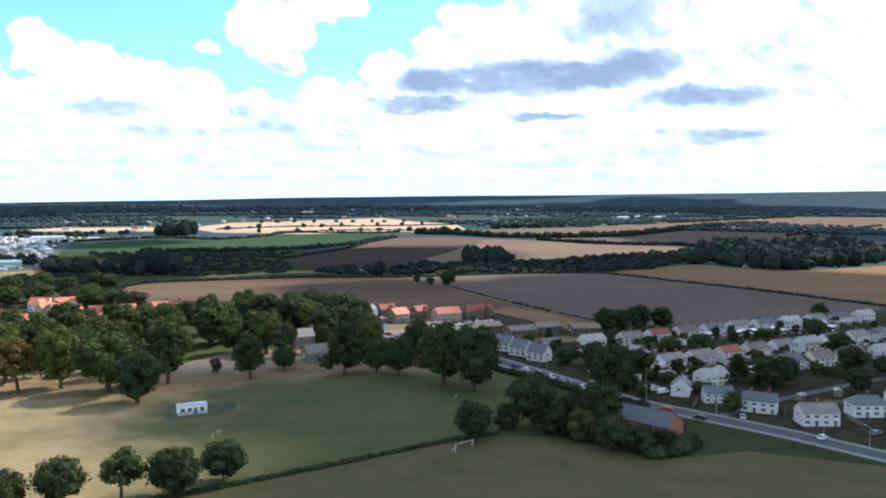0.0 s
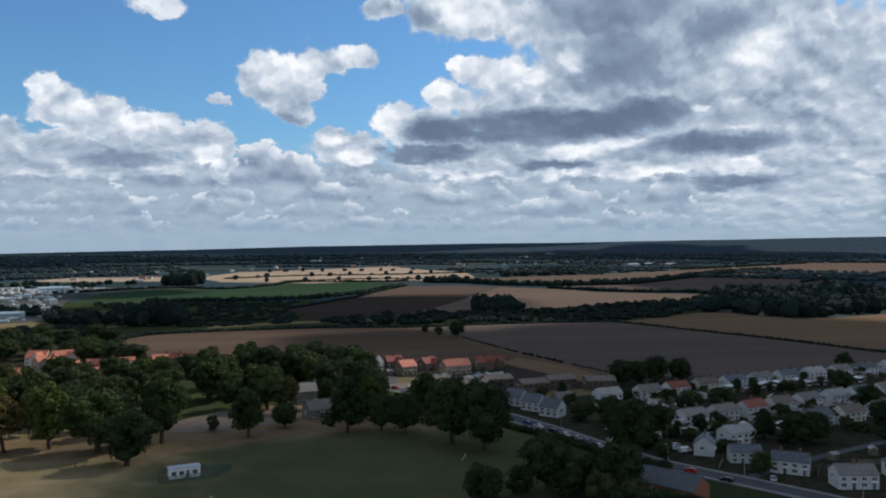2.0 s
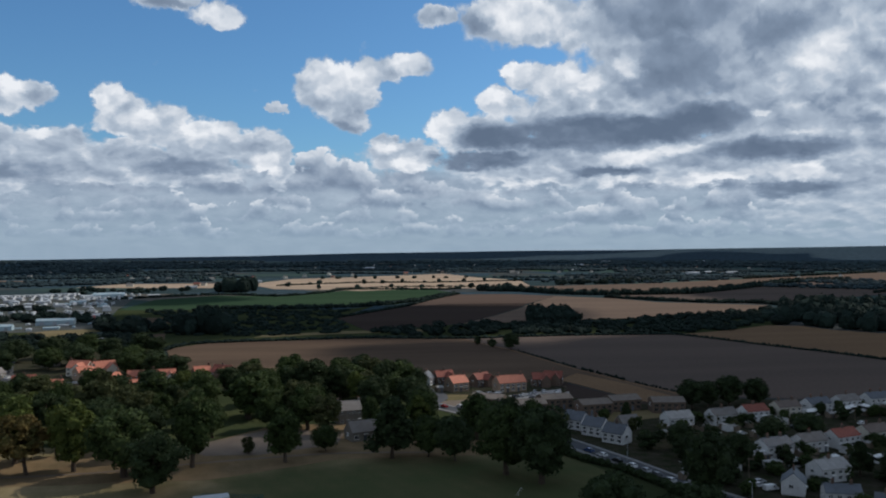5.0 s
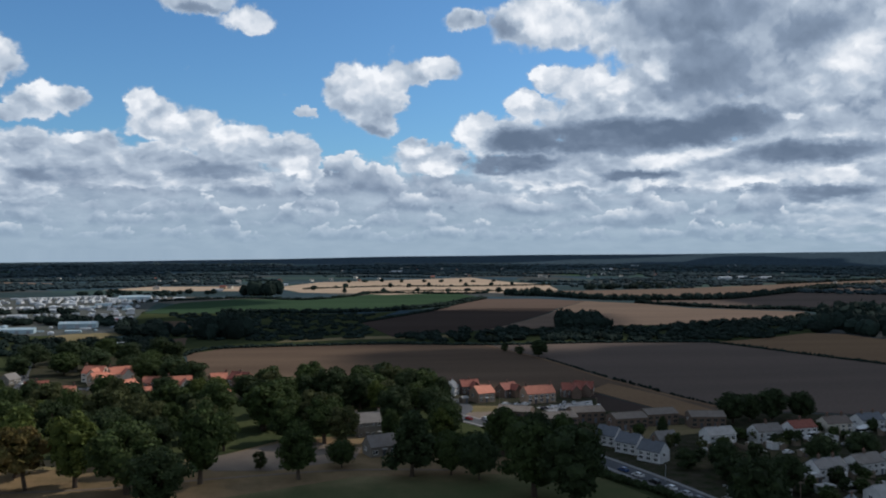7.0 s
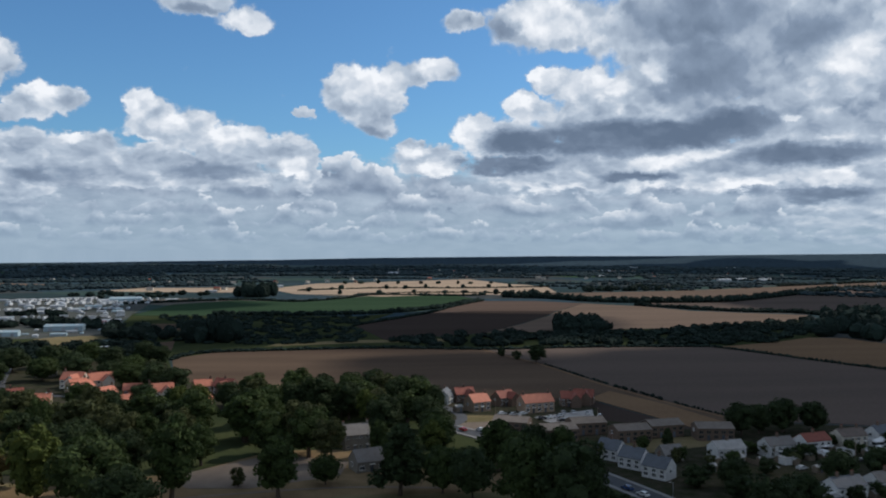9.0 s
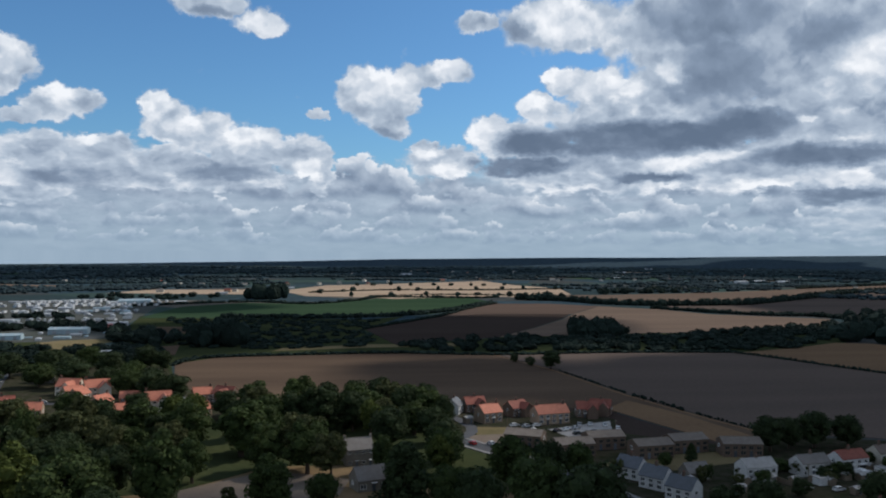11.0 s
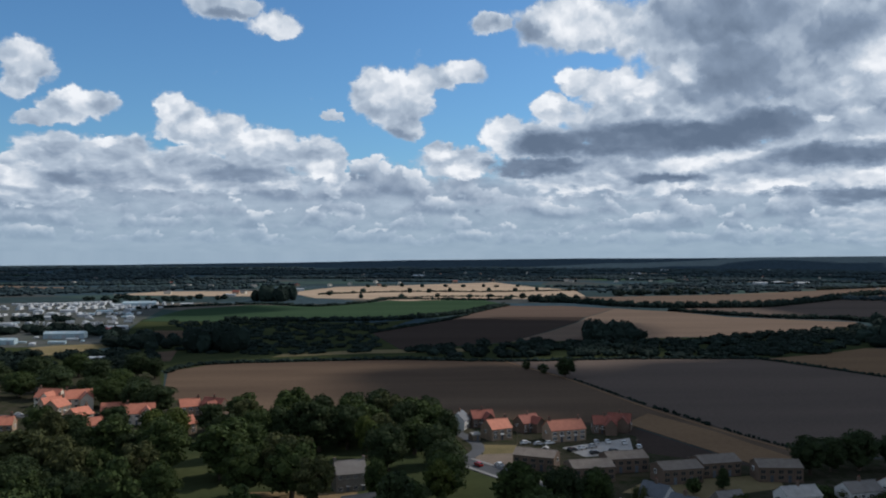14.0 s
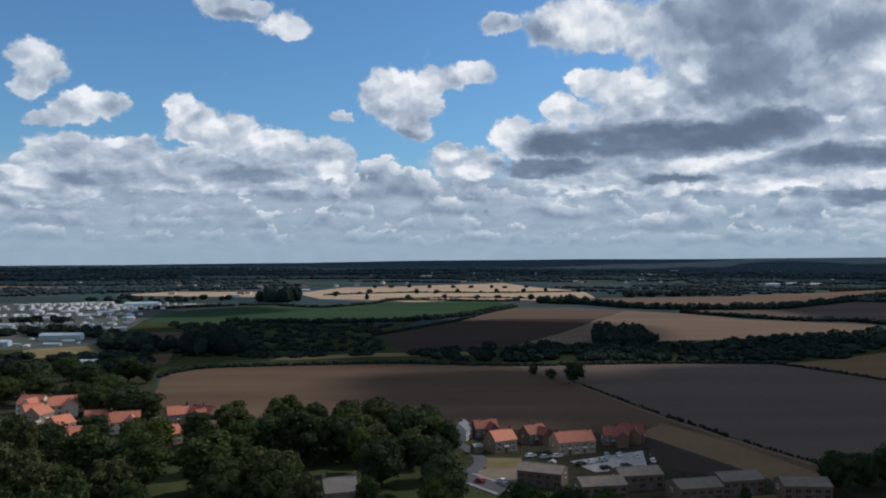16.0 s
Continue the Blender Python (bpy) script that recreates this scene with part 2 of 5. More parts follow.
def surface(name, col, col2=None, rough=0.8, scale=0.5, fine=8.0, bump=0.3, metal=0.0, spread=0.12, island=0.0, streak=None, gloss=0.3, leaf=0.0):
    """A weathered surface: two colours mixed by large stains, fine grain, and a spread from thing to thing."""
    if name in MATS:
        return MATS[name]
    m = bpy.data.materials.new(name)
    m.use_nodes = True
    k = Nodes(m.node_tree)
    pos = k.add("ShaderNodeNewGeometry")
    where = pos.outputs["Position"]
    if streak:
        where = k.add("ShaderNodeMapping", {"Vector": where, "Rotation": (0, 0, streak[0]), "Scale": (streak[1], 1.0, 1.0)}).outputs[0]
    col2 = col2 or tuple(c * 0.72 for c in col)
    big = k.remap(k.noise(where, scale, 5.0, 0.6), 0.32, 0.68)
    c = k.mix(big, rgb(*col), rgb(*col2))
    small = k.noise(pos.outputs["Position"], fine, 4.0, 0.65)
    v = k.remap(small, 0.2, 0.8, 1 - spread * 1.6, 1 + spread * 1.6)
    rnd = k.add("ShaderNodeObjectInfo").outputs["Random"]
    v = k.math("MULTIPLY", v, k.remap(rnd, 0.0, 1.0, 1 - spread, 1 + spread))
    if island:
        v = k.math("MULTIPLY", v, k.remap(pos.outputs["Random Per Island"], 0.0, 1.0, 1 - island, 1 + island))
    hsv = k.add("ShaderNodeHueSaturation", {"Color": c, "Value": v})
    p = k.add("ShaderNodeBsdfPrincipled", {"Base Color": hsv.outputs[0], "Roughness": rough, "Metallic": metal, "Specular IOR Level": gloss})
    if bump:
        b = k.add("ShaderNodeBump", {"Strength": bump, "Distance": 0.1, "Height": small})
        k.put(p.inputs["Normal"], b.outputs[0])
    shader = p.outputs[0]
    if leaf:
        t = k.add("ShaderNodeBsdfTranslucent", {0: hsv.outputs[0]})
        shader = k.add("ShaderNodeMixShader", {0: leaf, 1: shader, 2: t.outputs[0]}).outputs[0]
    k.add("ShaderNodeOutputMaterial", {0: shader})
    MATS[name] = m
    return m


def glass_dark(name="window_glass"):
    if name not in MATS:
        m = bpy.data.materials.new(name)
        m.use_nodes = True
        k = Nodes(m.node_tree)
        n = k.noise(k.add("ShaderNodeNewGeometry").outputs["Position"], 0.8, 2.0)
        c = k.mix(n, rgb(0.012, 0.015, 0.018), rgb(0.05, 0.055, 0.06))
        p = k.add("ShaderNodeBsdfPrincipled", {"Base Color": c, "Roughness": 0.06, "Specular IOR Level": 0.6})
        k.add("ShaderNodeOutputMaterial", {0: p.outputs[0]})
        MATS[name] = m
    return MATS[name]


STUBBLE = surface("stubble", (0.168, 0.123, 0.095), (0.132, 0.097, 0.076), scale=0.02, fine=0.6, bump=0.2, streak=(0.5, 0.12), gloss=0.0)
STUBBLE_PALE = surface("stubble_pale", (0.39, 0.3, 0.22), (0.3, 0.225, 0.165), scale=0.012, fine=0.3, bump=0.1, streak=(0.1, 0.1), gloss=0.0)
STUBBLE_TAN = surface("stubble_tan", (0.205, 0.132, 0.08), (0.16, 0.104, 0.066), scale=0.02, fine=0.5, bump=0.2, streak=(-0.6, 0.1), gloss=0.0)
PLOUGH = surface("ploughed_soil", (0.135, 0.095, 0.068), (0.078, 0.055, 0.042), scale=0.018, fine=0.7, bump=0.4, streak=(0.35, 0.12), gloss=0.0)
STUBBLE_BROWN = surface("stubble_brown", (0.135, 0.097, 0.078), (0.108, 0.078, 0.064), scale=0.02, fine=0.6, bump=0.2, streak=(0.5, 0.12), gloss=0.0)
PLOUGH_GREY = surface("harrowed_soil", (0.120, 0.092, 0.078), (0.092, 0.073, 0.063), scale=0.015, fine=0.6, bump=0.3, streak=(-0.9, 0.1), gloss=0.0)
CROP = surface("green_crop", (0.046, 0.078, 0.044), (0.035, 0.064, 0.037), scale=0.012, fine=0.4, bump=0.2, streak=(0.2, 0.15), gloss=0.0)
PASTURE = surface("rough_pasture", (0.05, 0.058, 0.027), (0.03, 0.04, 0.02), scale=0.02, fine=0.4, bump=0.3, gloss=0.0)
def far_farmland():
    """Small fields of the plain: pasture, roots, bare soil and a little stubble, each of its own tone, with blue haze
    mixed into the colours.
    """
    m = bpy.data.materials.new("far_farmland")
    m.use_nodes = True
    k = Nodes(m.node_tree)
    pos = k.add("ShaderNodeNewGeometry").outputs["Position"]
    bend = k.add("ShaderNodeTexNoise", {"Vector": pos, "Scale": 0.003, "Detail": 3.0}).outputs["Color"]
    bend = k.add("ShaderNodeVectorMath", {0: bend, 1: (120.0, 120.0, 0.0)}, operation="MULTIPLY").outputs[0]
    at = k.add("ShaderNodeVectorMath", {0: pos, 1: bend}, operation="ADD").outputs[0]
    at = k.add("ShaderNodeMapping", {"Vector": at, "Rotation": (0, 0, 0.3), "Scale": (0.0045, 0.0062, 0.0)}).outputs[0]
    cell = k.add("ShaderNodeTexVoronoi", {"Vector": at, "Scale": 1.0}, voronoi_dimensions="2D", distance="CHEBYCHEV").outputs["Color"]
    pick = k.add("ShaderNodeSeparateXYZ", {0: cell}).outputs[0]
    ramp = k.add("ShaderNodeValToRGB", {0: pick})
    ramp.color_ramp.interpolation = "CONSTANT"
    el_ = ramp.color_ramp.elements
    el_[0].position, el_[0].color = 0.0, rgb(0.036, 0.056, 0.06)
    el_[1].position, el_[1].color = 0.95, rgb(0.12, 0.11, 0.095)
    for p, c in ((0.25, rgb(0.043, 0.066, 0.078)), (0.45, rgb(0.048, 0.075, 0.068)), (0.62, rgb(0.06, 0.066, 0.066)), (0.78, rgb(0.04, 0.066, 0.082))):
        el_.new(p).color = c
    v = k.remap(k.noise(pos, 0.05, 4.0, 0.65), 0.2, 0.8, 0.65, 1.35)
    # the hills round the plain are wooded; distance haze is painted in as blue
    hill_haze = k.remap(k.add("ShaderNodeVectorMath", {0: pos}, operation="LENGTH").outputs["Value"], 4000.0, 4400.0, 0.0, 1.0)
    cover = k.mix(hill_haze, ramp.outputs[0], rgb(0.042, 0.064, 0.082))
    hsv = k.add("ShaderNodeHueSaturation", {"Color": cover, "Value": v})
    p = k.add("ShaderNodeBsdfPrincipled", {"Base Color": hsv.outputs[0], "Roughness": 0.9, "Specular IOR Level": 0.0})
    k.add("ShaderNodeOutputMaterial", {0: p.outputs[0]})
    return m


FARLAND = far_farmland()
DRY_GRASS = surface("dry_grass", (0.215, 0.165, 0.095), (0.13, 0.112, 0.058), scale=0.05, fine=1.2, bump=0.3, gloss=0.0)
def park_grass():
    """Sunlit side painted pale and dry, cloud-shaded mown pitch painted greener and darker, with faint mowing stripes.
    """
    m = bpy.data.materials.new("park_grass")
    m.use_nodes = True
    k = Nodes(m.node_tree)
    pos = k.add("ShaderNodeMapping", {"Vector": k.add("ShaderNodeNewGeometry").outputs["Position"], "Scale": (0.833, 0.833, 0.833)}).outputs[0]
    sep = k.add("ShaderNodeSeparateXYZ", {0: pos})
    side = k.math("ADD", sep.outputs[0], k.math("MULTIPLY", k.math("SUBTRACT", k.noise(pos, 0.03, 4.0), 0.5), 60.0))
    # sunlit side against cloud-shaded pitch, put into the grass colour
    green = k.remap(k.math("ADD", side, k.math("MULTIPLY", sep.outputs[1], -0.12)), -62.0, -18.0, 0.0, 1.0, True)
    far_edge = k.remap(k.math("SUBTRACT", sep.outputs[1], k.math("MULTIPLY", k.noise(pos, 0.08, 3.0), 14.0)), 258.0, 276.0, 1.0, 0.25, True)
    green = k.math("MULTIPLY", green, far_edge)
    dry = k.mix(k.remap(k.noise(pos, 0.06, 5.0, 0.6), 0.35, 0.65), rgb(0.25, 0.193, 0.114), rgb(0.14, 0.122, 0.063))
    shaded_pitch = k.mix(k.remap(k.noise(pos, 0.05, 5.0, 0.6), 0.35, 0.65), rgb(0.066, 0.078, 0.037), rgb(0.096, 0.093, 0.048))
    turned = k.add("ShaderNodeMapping", {"Vector": pos, "Rotation": (0, 0, -0.42)}).outputs[0]
    wave = k.add("ShaderNodeTexWave", {"Vector": turned, "Scale": 0.055, "Distortion": 0.6}).outputs[1]
    shaded_pitch = k.mix(k.math("MULTIPLY", wave, 0.35), shaded_pitch, rgb(0.066, 0.08, 0.036))
    c = k.mix(green, dry, shaded_pitch)
    grain = k.noise(pos, 1.3, 5.0, 0.7)
    c = k.mix(1.0, c, k.mix(grain, rgb(0.72, 0.72, 0.72), rgb(1.28, 1.28, 1.28)), "MULTIPLY")
    b = k.add("ShaderNodeBump", {"Strength": 0.3, "Distance": 0.1, "Height": grain})
    p = k.add("ShaderNodeBsdfPrincipled", {"Base Color": c, "Roughness": 0.9, "Specular IOR Level": 0.0, "Normal": b.outputs[0]})
    k.add("ShaderNodeOutputMaterial", {0: p.outputs[0]})
    return m


PARK = park_grass()
MEADOW = surface("worn_grass", (0.1, 0.086, 0.048), (0.068, 0.066, 0.033), scale=0.06, fine=1.5, bump=0.4, gloss=0.0)
SOIL = surface("bare_soil", (0.21, 0.145, 0.085), (0.14, 0.105, 0.06), scale=0.12, fine=1.5, bump=0.3, gloss=0.0)
GRAVEL = surface("gravel", (0.19, 0.155, 0.125), (0.15, 0.12, 0.1), scale=0.1, fine=2.0, bump=0.3, gloss=0.0)
GARDEN = surface("garden_ground", (0.024, 0.031, 0.015), (0.062, 0.053, 0.041), scale=0.22, fine=1.2, bump=0.5, gloss=0.0)
ASPHALT = surface("asphalt", (0.072, 0.074, 0.082), (0.052, 0.054, 0.06), scale=0.15, fine=3.0, bump=0.2)
WORKS_GROUND = surface("works_ground", (0.1, 0.102, 0.105), (0.065, 0.075, 0.06), scale=0.05, fine=1.0, bump=0.1, gloss=0.0)
PLOUGH_DARK = surface("dark_ploughed_soil", (0.062, 0.047, 0.04), (0.05, 0.038, 0.033), scale=0.015, fine=0.6, bump=0.3, streak=(0.35, 0.12), gloss=0.0)
PAVING = surface("paving", (0.19, 0.185, 0.18), (0.15, 0.145, 0.14), scale=0.3, fine=3.0, bump=0.2)
CONCRETE = surface("concrete_yard", (0.36, 0.33, 0.31), (0.28, 0.26, 0.24), scale=0.2, fine=2.0)
BARK = surface("bark", (0.075, 0.055, 0.04), scale=1.0, fine=6.0, bump=0.8)
LEAF = {
    "dark": surface("leaves_dark", (0.038, 0.055, 0.022), (0.025, 0.039, 0.017), 0.75, 0.25, 3.0, 0.0, island=0.35, gloss=0.12, leaf=0.25),
    "green": surface("leaves_green", (0.054, 0.077, 0.024), (0.037, 0.057, 0.02), 0.75, 0.25, 3.0, 0.0, island=0.4, gloss=0.12, leaf=0.28),
    "light": surface("leaves_light", (0.092, 0.112, 0.027), (0.06, 0.082, 0.024), 0.75, 0.25, 3.0, 0.0, island=0.35, gloss=0.12, leaf=0.3),
    "rust": surface("leaves_rust", (0.13, 0.085, 0.03), (0.06, 0.065, 0.022), 0.75, 0.2, 3.0, 0.0, island=0.4, gloss=0.12, leaf=0.28),
    "olive": surface("leaves_olive", (0.075, 0.082, 0.032), (0.05, 0.06, 0.026), 0.75, 0.25, 3.0, 0.0, island=0.35, gloss=0.12, leaf=0.25),
}
# leaf greens with blue of distance haze mixed in, more in the second
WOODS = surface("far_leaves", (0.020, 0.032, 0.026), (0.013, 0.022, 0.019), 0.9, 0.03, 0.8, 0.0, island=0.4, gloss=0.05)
WOODS_HAZED = surface("distant_leaves", (0.034, 0.052, 0.056), (0.024, 0.038, 0.044), 0.9, 0.03, 0.8, 0.0, island=0.4, gloss=0.05)
RENDER_WHITE = surface("white_render", (0.60, 0.60, 0.595), (0.47, 0.47, 0.465), scale=0.5, fine=5.0)
RENDER_CREAM = surface("cream_render", (0.62, 0.57, 0.48), (0.50, 0.46, 0.39), scale=0.5, fine=5.0)
BRICK_RED = surface("red_brick", (0.34, 0.13, 0.075), (0.26, 0.10, 0.06), scale=0.6, fine=8.0)
BRICK_BUFF = surface("buff_brick", (0.34, 0.245, 0.175), (0.26, 0.19, 0.135), scale=0.6, fine=8.0)
BRICK_BROWN = surface("brown_brick", (0.15, 0.105, 0.08), (0.115, 0.08, 0.06), scale=0.6, fine=8.0)
STONE = surface("old_stone", (0.215, 0.195, 0.165), (0.155, 0.14, 0.12), scale=0.5, fine=5.0)
SLATE = surface("slate_roof", (0.105, 0.115, 0.135), (0.08, 0.088, 0.10), 0.5, 0.5, 6.0)
TILE_GREY = surface("grey_roof_tiles", (0.19, 0.175, 0.165), (0.145, 0.13, 0.12), 0.7, 0.5, 6.0)
TILE_PALE = surface("pale_roof_tiles", (0.36, 0.35, 0.34), (0.27, 0.26, 0.25), 0.7, 0.5, 6.0)
TILE_BROWN = surface("brown_roof_tiles", (0.17, 0.13, 0.11), (0.13, 0.10, 0.085), 0.7, 0.5, 6.0)
PANTILE = surface("orange_pantiles", (0.5, 0.185, 0.12), (0.4, 0.145, 0.095), 0.75, 0.6, 6.0)
PANTILE_DARK = surface("dark_red_tiles", (0.27, 0.085, 0.06), (0.20, 0.065, 0.048), 0.75, 0.6, 6.0)
SHEET_WHITE = surface("white_sheet_roof", (0.52, 0.53, 0.54), (0.4, 0.42, 0.44), 0.45, 0.1, 1.0)
SHEET_BLUE = surface("pale_blue_sheet", (0.36, 0.47, 0.52), (0.30, 0.39, 0.44), 0.45, 0.1, 1.0)
SHEET_RED = surface("sheet_red", (0.36, 0.06, 0.05), (0.27, 0.05, 0.045), 0.5, 0.2, 2.0, 0.1)
SHEET_GREY = surface("grey_sheet", (0.34, 0.36, 0.38), (0.26, 0.28, 0.30), 0.45, 0.1, 1.0)
PAINT_WHITE = surface("white_paint", (0.78, 0.78, 0.77), (0.68, 0.68, 0.67), 0.45, 0.8, 6.0, 0.05)
DOOR_PAINT = surface("door_paint", (0.10, 0.12, 0.14), (0.07, 0.08, 0.10), 0.4, 1.0, 6.0, 0.05, spread=0.5)
FENCE_GREEN = surface("green_mesh", (0.03, 0.095, 0.08), (0.025, 0.075, 0.062), 0.5, 1.0, 6.0, 0.1)
TIMBER = surface("weathered_timber", (0.21, 0.165, 0.12), (0.15, 0.12, 0.09), 0.8, 0.8, 6.0)
RUBBER = surface("rubber", (0.02, 0.02, 0.021), rough=0.8, bump=0.1)
CAR_COLOURS = {
    "white": (0.75, 0.75, 0.75), "silver": (0.45, 0.46, 0.48), "black": (0.02, 0.02, 0.022), "red": (0.45, 0.03, 0.03), "blue": (0.04, 0.08, 0.2), "grey": (0.14, 0.145, 0.155)}
GLASS = glass_dark()
CLOUD = surface("cloud_vapour", (0.85, 0.85, 0.86), (0.78, 0.78, 0.8), 1.0, 0.01, 0.05, 0.0, gloss=0.0)

# ---- mesh helpers ----
K = 1.2   # plan units to metres


def ico(subdivisions):
    bm = bmesh.new()
    bmesh.ops.create_icosphere(bm, subdivisions=subdivisions, radius=1.0)
    v = np.array([p.co[:] for p in bm.verts])
    f = [[q.index for q in p.verts] for p in bm.faces]
    bm.free()
    return v, f


ICO = {n: ico(n) for n in (1, 2, 3, 4)}


class Shape:
    """Collects corners and faces for one mesh."""

    def __init__(self):
        self.v, self.f = [], []

    def add(self, verts, faces):
        n = len(self.v)
        self.v.extend([tuple(p) for p in verts])
        self.f.extend([[i + n for i in q] for q in faces])
        return self

    def box(self, c, s, turn=0.0):
        x, y, z = (h / 2 for h in s)
        ca, sa = math.cos(turn), math.sin(turn)
        pts = [(c[0] + a * ca - b * sa, c[1] + a * sa + b * ca, c[2] + d) for d in (-z, z) for a, b in ((-x, -y), (x, -y), (x, y), (-x, y))]
        return self.add(pts, [(3, 2, 1, 0), (4, 5, 6, 7), (0, 1, 5, 4), (1, 2, 6, 5), (2, 3, 7, 6), (3, 0, 4, 7)])

    def prism(self, outline, z0, z1):
        n = len(outline)
        pts = [(x, y, z0) for x, y in outline] + [(x, y, z1) for x, y in outline]
        return self.add(pts, [list(range(n))[::-1], list(range(n, 2 * n))] + [(i, (i + 1) % n, n + (i + 1) % n, n + i) for i in range(n)])

    def tube(self, a, b, ra, rb, n=8):
        a, b = Vector(a), Vector(b)
        q = (b - a).to_track_quat("Z", "Y")
        pts = [a + q @ Vector((ra * math.cos(t), ra * math.sin(t), 0)) for t in (2 * math.pi * i / n for i in range(n))]
        pts += [b + q @ Vector((rb * math.cos(t), rb * math.sin(t), 0)) for t in (2 * math.pi * i / n for i in range(n))]
        return self.add(pts, [list(range(n))[::-1], list(range(n, 2 * n))] + [(i, (i + 1) % n, n + (i + 1) % n, n + i) for i in range(n)])

    def lump(self, c, r, rng, level=2, rough=0.25):
        v, f = ICO[level]
        ph = rng.uniform(0, 6.28, 6)
        fr = rng.uniform(1.6, 3.4, (3, 3))
        wob = 1 + rough * (np.sin(v @ fr[0] * 2 + ph[0]) + np.sin(v @ fr[1] * 2 + ph[1]) * 0.7 + np.sin(v @ fr[2] * 3 + ph[2]) * 0.5) / 2
        return self.add(v * wob[:, None] * np.array(r) + np.array(c), f)

    def mesh(self, name, material):
        me = bpy.data.meshes.new(name)
        me.from_pydata(self.v, [], self.f)
        me.materials.append(material)
        me.update()
        return me


def part(name, shape, material, parent=None, label=""):
    """One mesh object, under a thing or under a part."""
    ob = new(name, shape.mesh(name, material) if isinstance(shape, Shape) else shape)
    ob.parent = parent
    return tagged(ob, label)


def thing(name, label, category, group="", kind=""):
    return tagged(new(name), label, category, group, kind)


USED = set()


def place(template, x, y, turn=0.0, size=1.0, z=0.0, label="", tall=1.0):
    """The first call moves the template itself, later ones copy it."""
    m = pose(x * K, y * K, z, 0, 0, turn) @ Matrix.Diagonal((size, size, size * tall, 1))
    if template.name in USED:
        ob = copy_thing(template, m @ Matrix.Diagonal((*(1 / c for c in template.scale), 1)))
    else:
        USED.add(template.name)
        ob = template
        ob.matrix_basis = m
    if label:
        ob["label"] = label
    return ob


def smooth(line, step):
    """Points along a line of corners, about step apart, rounded."""
    pts = [Vector((*p, 0)) for p in line]
    out = []
    for i in range(len(pts) - 1):
        p0, p1, p2, p3 = pts[max(i - 1, 0)], pts[i], pts[i + 1], pts[min(i + 2, len(pts) - 1)]
        n = max(1, int((p2 - p1).length / step))
        for j in range(n):
            t = j / n
            out.append(0.5 * (2 * p1 + (p2 - p0) * t + (2 * p0 - 5 * p1 + 4 * p2 - p3) * t * t + (3 * p1 - p0 - 3 * p2 + p3) * t ** 3))
    out.append(pts[-1])
    return out


def ribbon(line, width, z0, z1, off=0.0, step=6.0):
    pts = smooth([(x * K, y * K) for x, y in line], step)
    s = Shape()
    rows = []
    for i, p in enumerate(pts):
        d = (pts[min(i + 1, len(pts) - 1)] - pts[max(i - 1, 0)]).normalized()
        side = Vector((d.y, -d.x, 0))
        rows.append([p + side * (off - width / 2), p + side * (off + width / 2)])
    v = [(q.x, q.y, z) for r in rows for z in (z0, z1) for q in r]
    f = []
    for i in range(len(rows) - 1):
        a, b = 4 * i, 4 * i + 4
        f += [(a + 2, a + 3, b + 3, b + 2), (a, a + 2, b + 2, b), (a + 3, a + 1, b + 1, b + 3)]
    n = len(v)
    f += [(0, 1, 3, 2), (n - 4, n - 2, n - 1, n - 3)]
    return s.add(v, f)


def inside(x, y, poly):
    hit = False
    for (x0, y0), (x1, y1) in zip(poly, poly[1:] + poly[:1]):
        if (y0 > y) != (y1 > y) and x < (x1 - x0) * (y - y0) / (y1 - y0) + x0:
            hit = not hit
    return hit


def scatter(poly, n, rng):
    xs, ys = [p[0] for p in poly], [p[1] for p in poly]
    out = []
    while len(out) < n:
        x, y = rng.uniform(min(xs), max(xs)), rng.uniform(min(ys), max(ys))
        if inside(x, y, poly):
            out.append((x, y))
    return out


# ---- ground ----
def build_ground():
    s = Shape()
    radii = [0, 150, 400, 800, 1500, 2500, 3600, 4500, 4990]
    n = 96
    pts = [(60.0, 60.0, 0.0)]
    for r in radii[1:]:
        for i in range(n):
            a = 2 * math.pi * i / n
            rise = 0.0
            if r > 4300:
                rise = (33.0 if r > 4600 else 6.0) + (75.0 if r > 4600 else 10.0) * max(-0.45, min(0.7, math.sin(a))) + 2.5 * math.sin(11 * a) + 1.2 * math.sin(29 * a)
            pts.append((60 + r * math.sin(a) * 0.985, 60 + r * math.cos(a) * 0.985, rise))
    f = [(0, 1 + (i + 1) % n, 1 + i) for i in range(n)]
    for k in range(len(radii) - 2):
        for i in range(n):
            a, b = 1 + k * n + i, 1 + k * n + (i + 1) % n
            f.append((a, b, b + n, a + n))
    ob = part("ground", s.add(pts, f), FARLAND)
    tagged(ob, "dark green and brown farmland blued with painted haze, reaching the horizon", "ground", kind="structure")


build_ground()


def field(name, outline, material, label, z=0.10, category="field"):
    ob = part(name, Shape().prism([(x * K, y * K) for x, y in outline], -0.4, z), material)
    return tagged(ob, label, category, kind="structure")


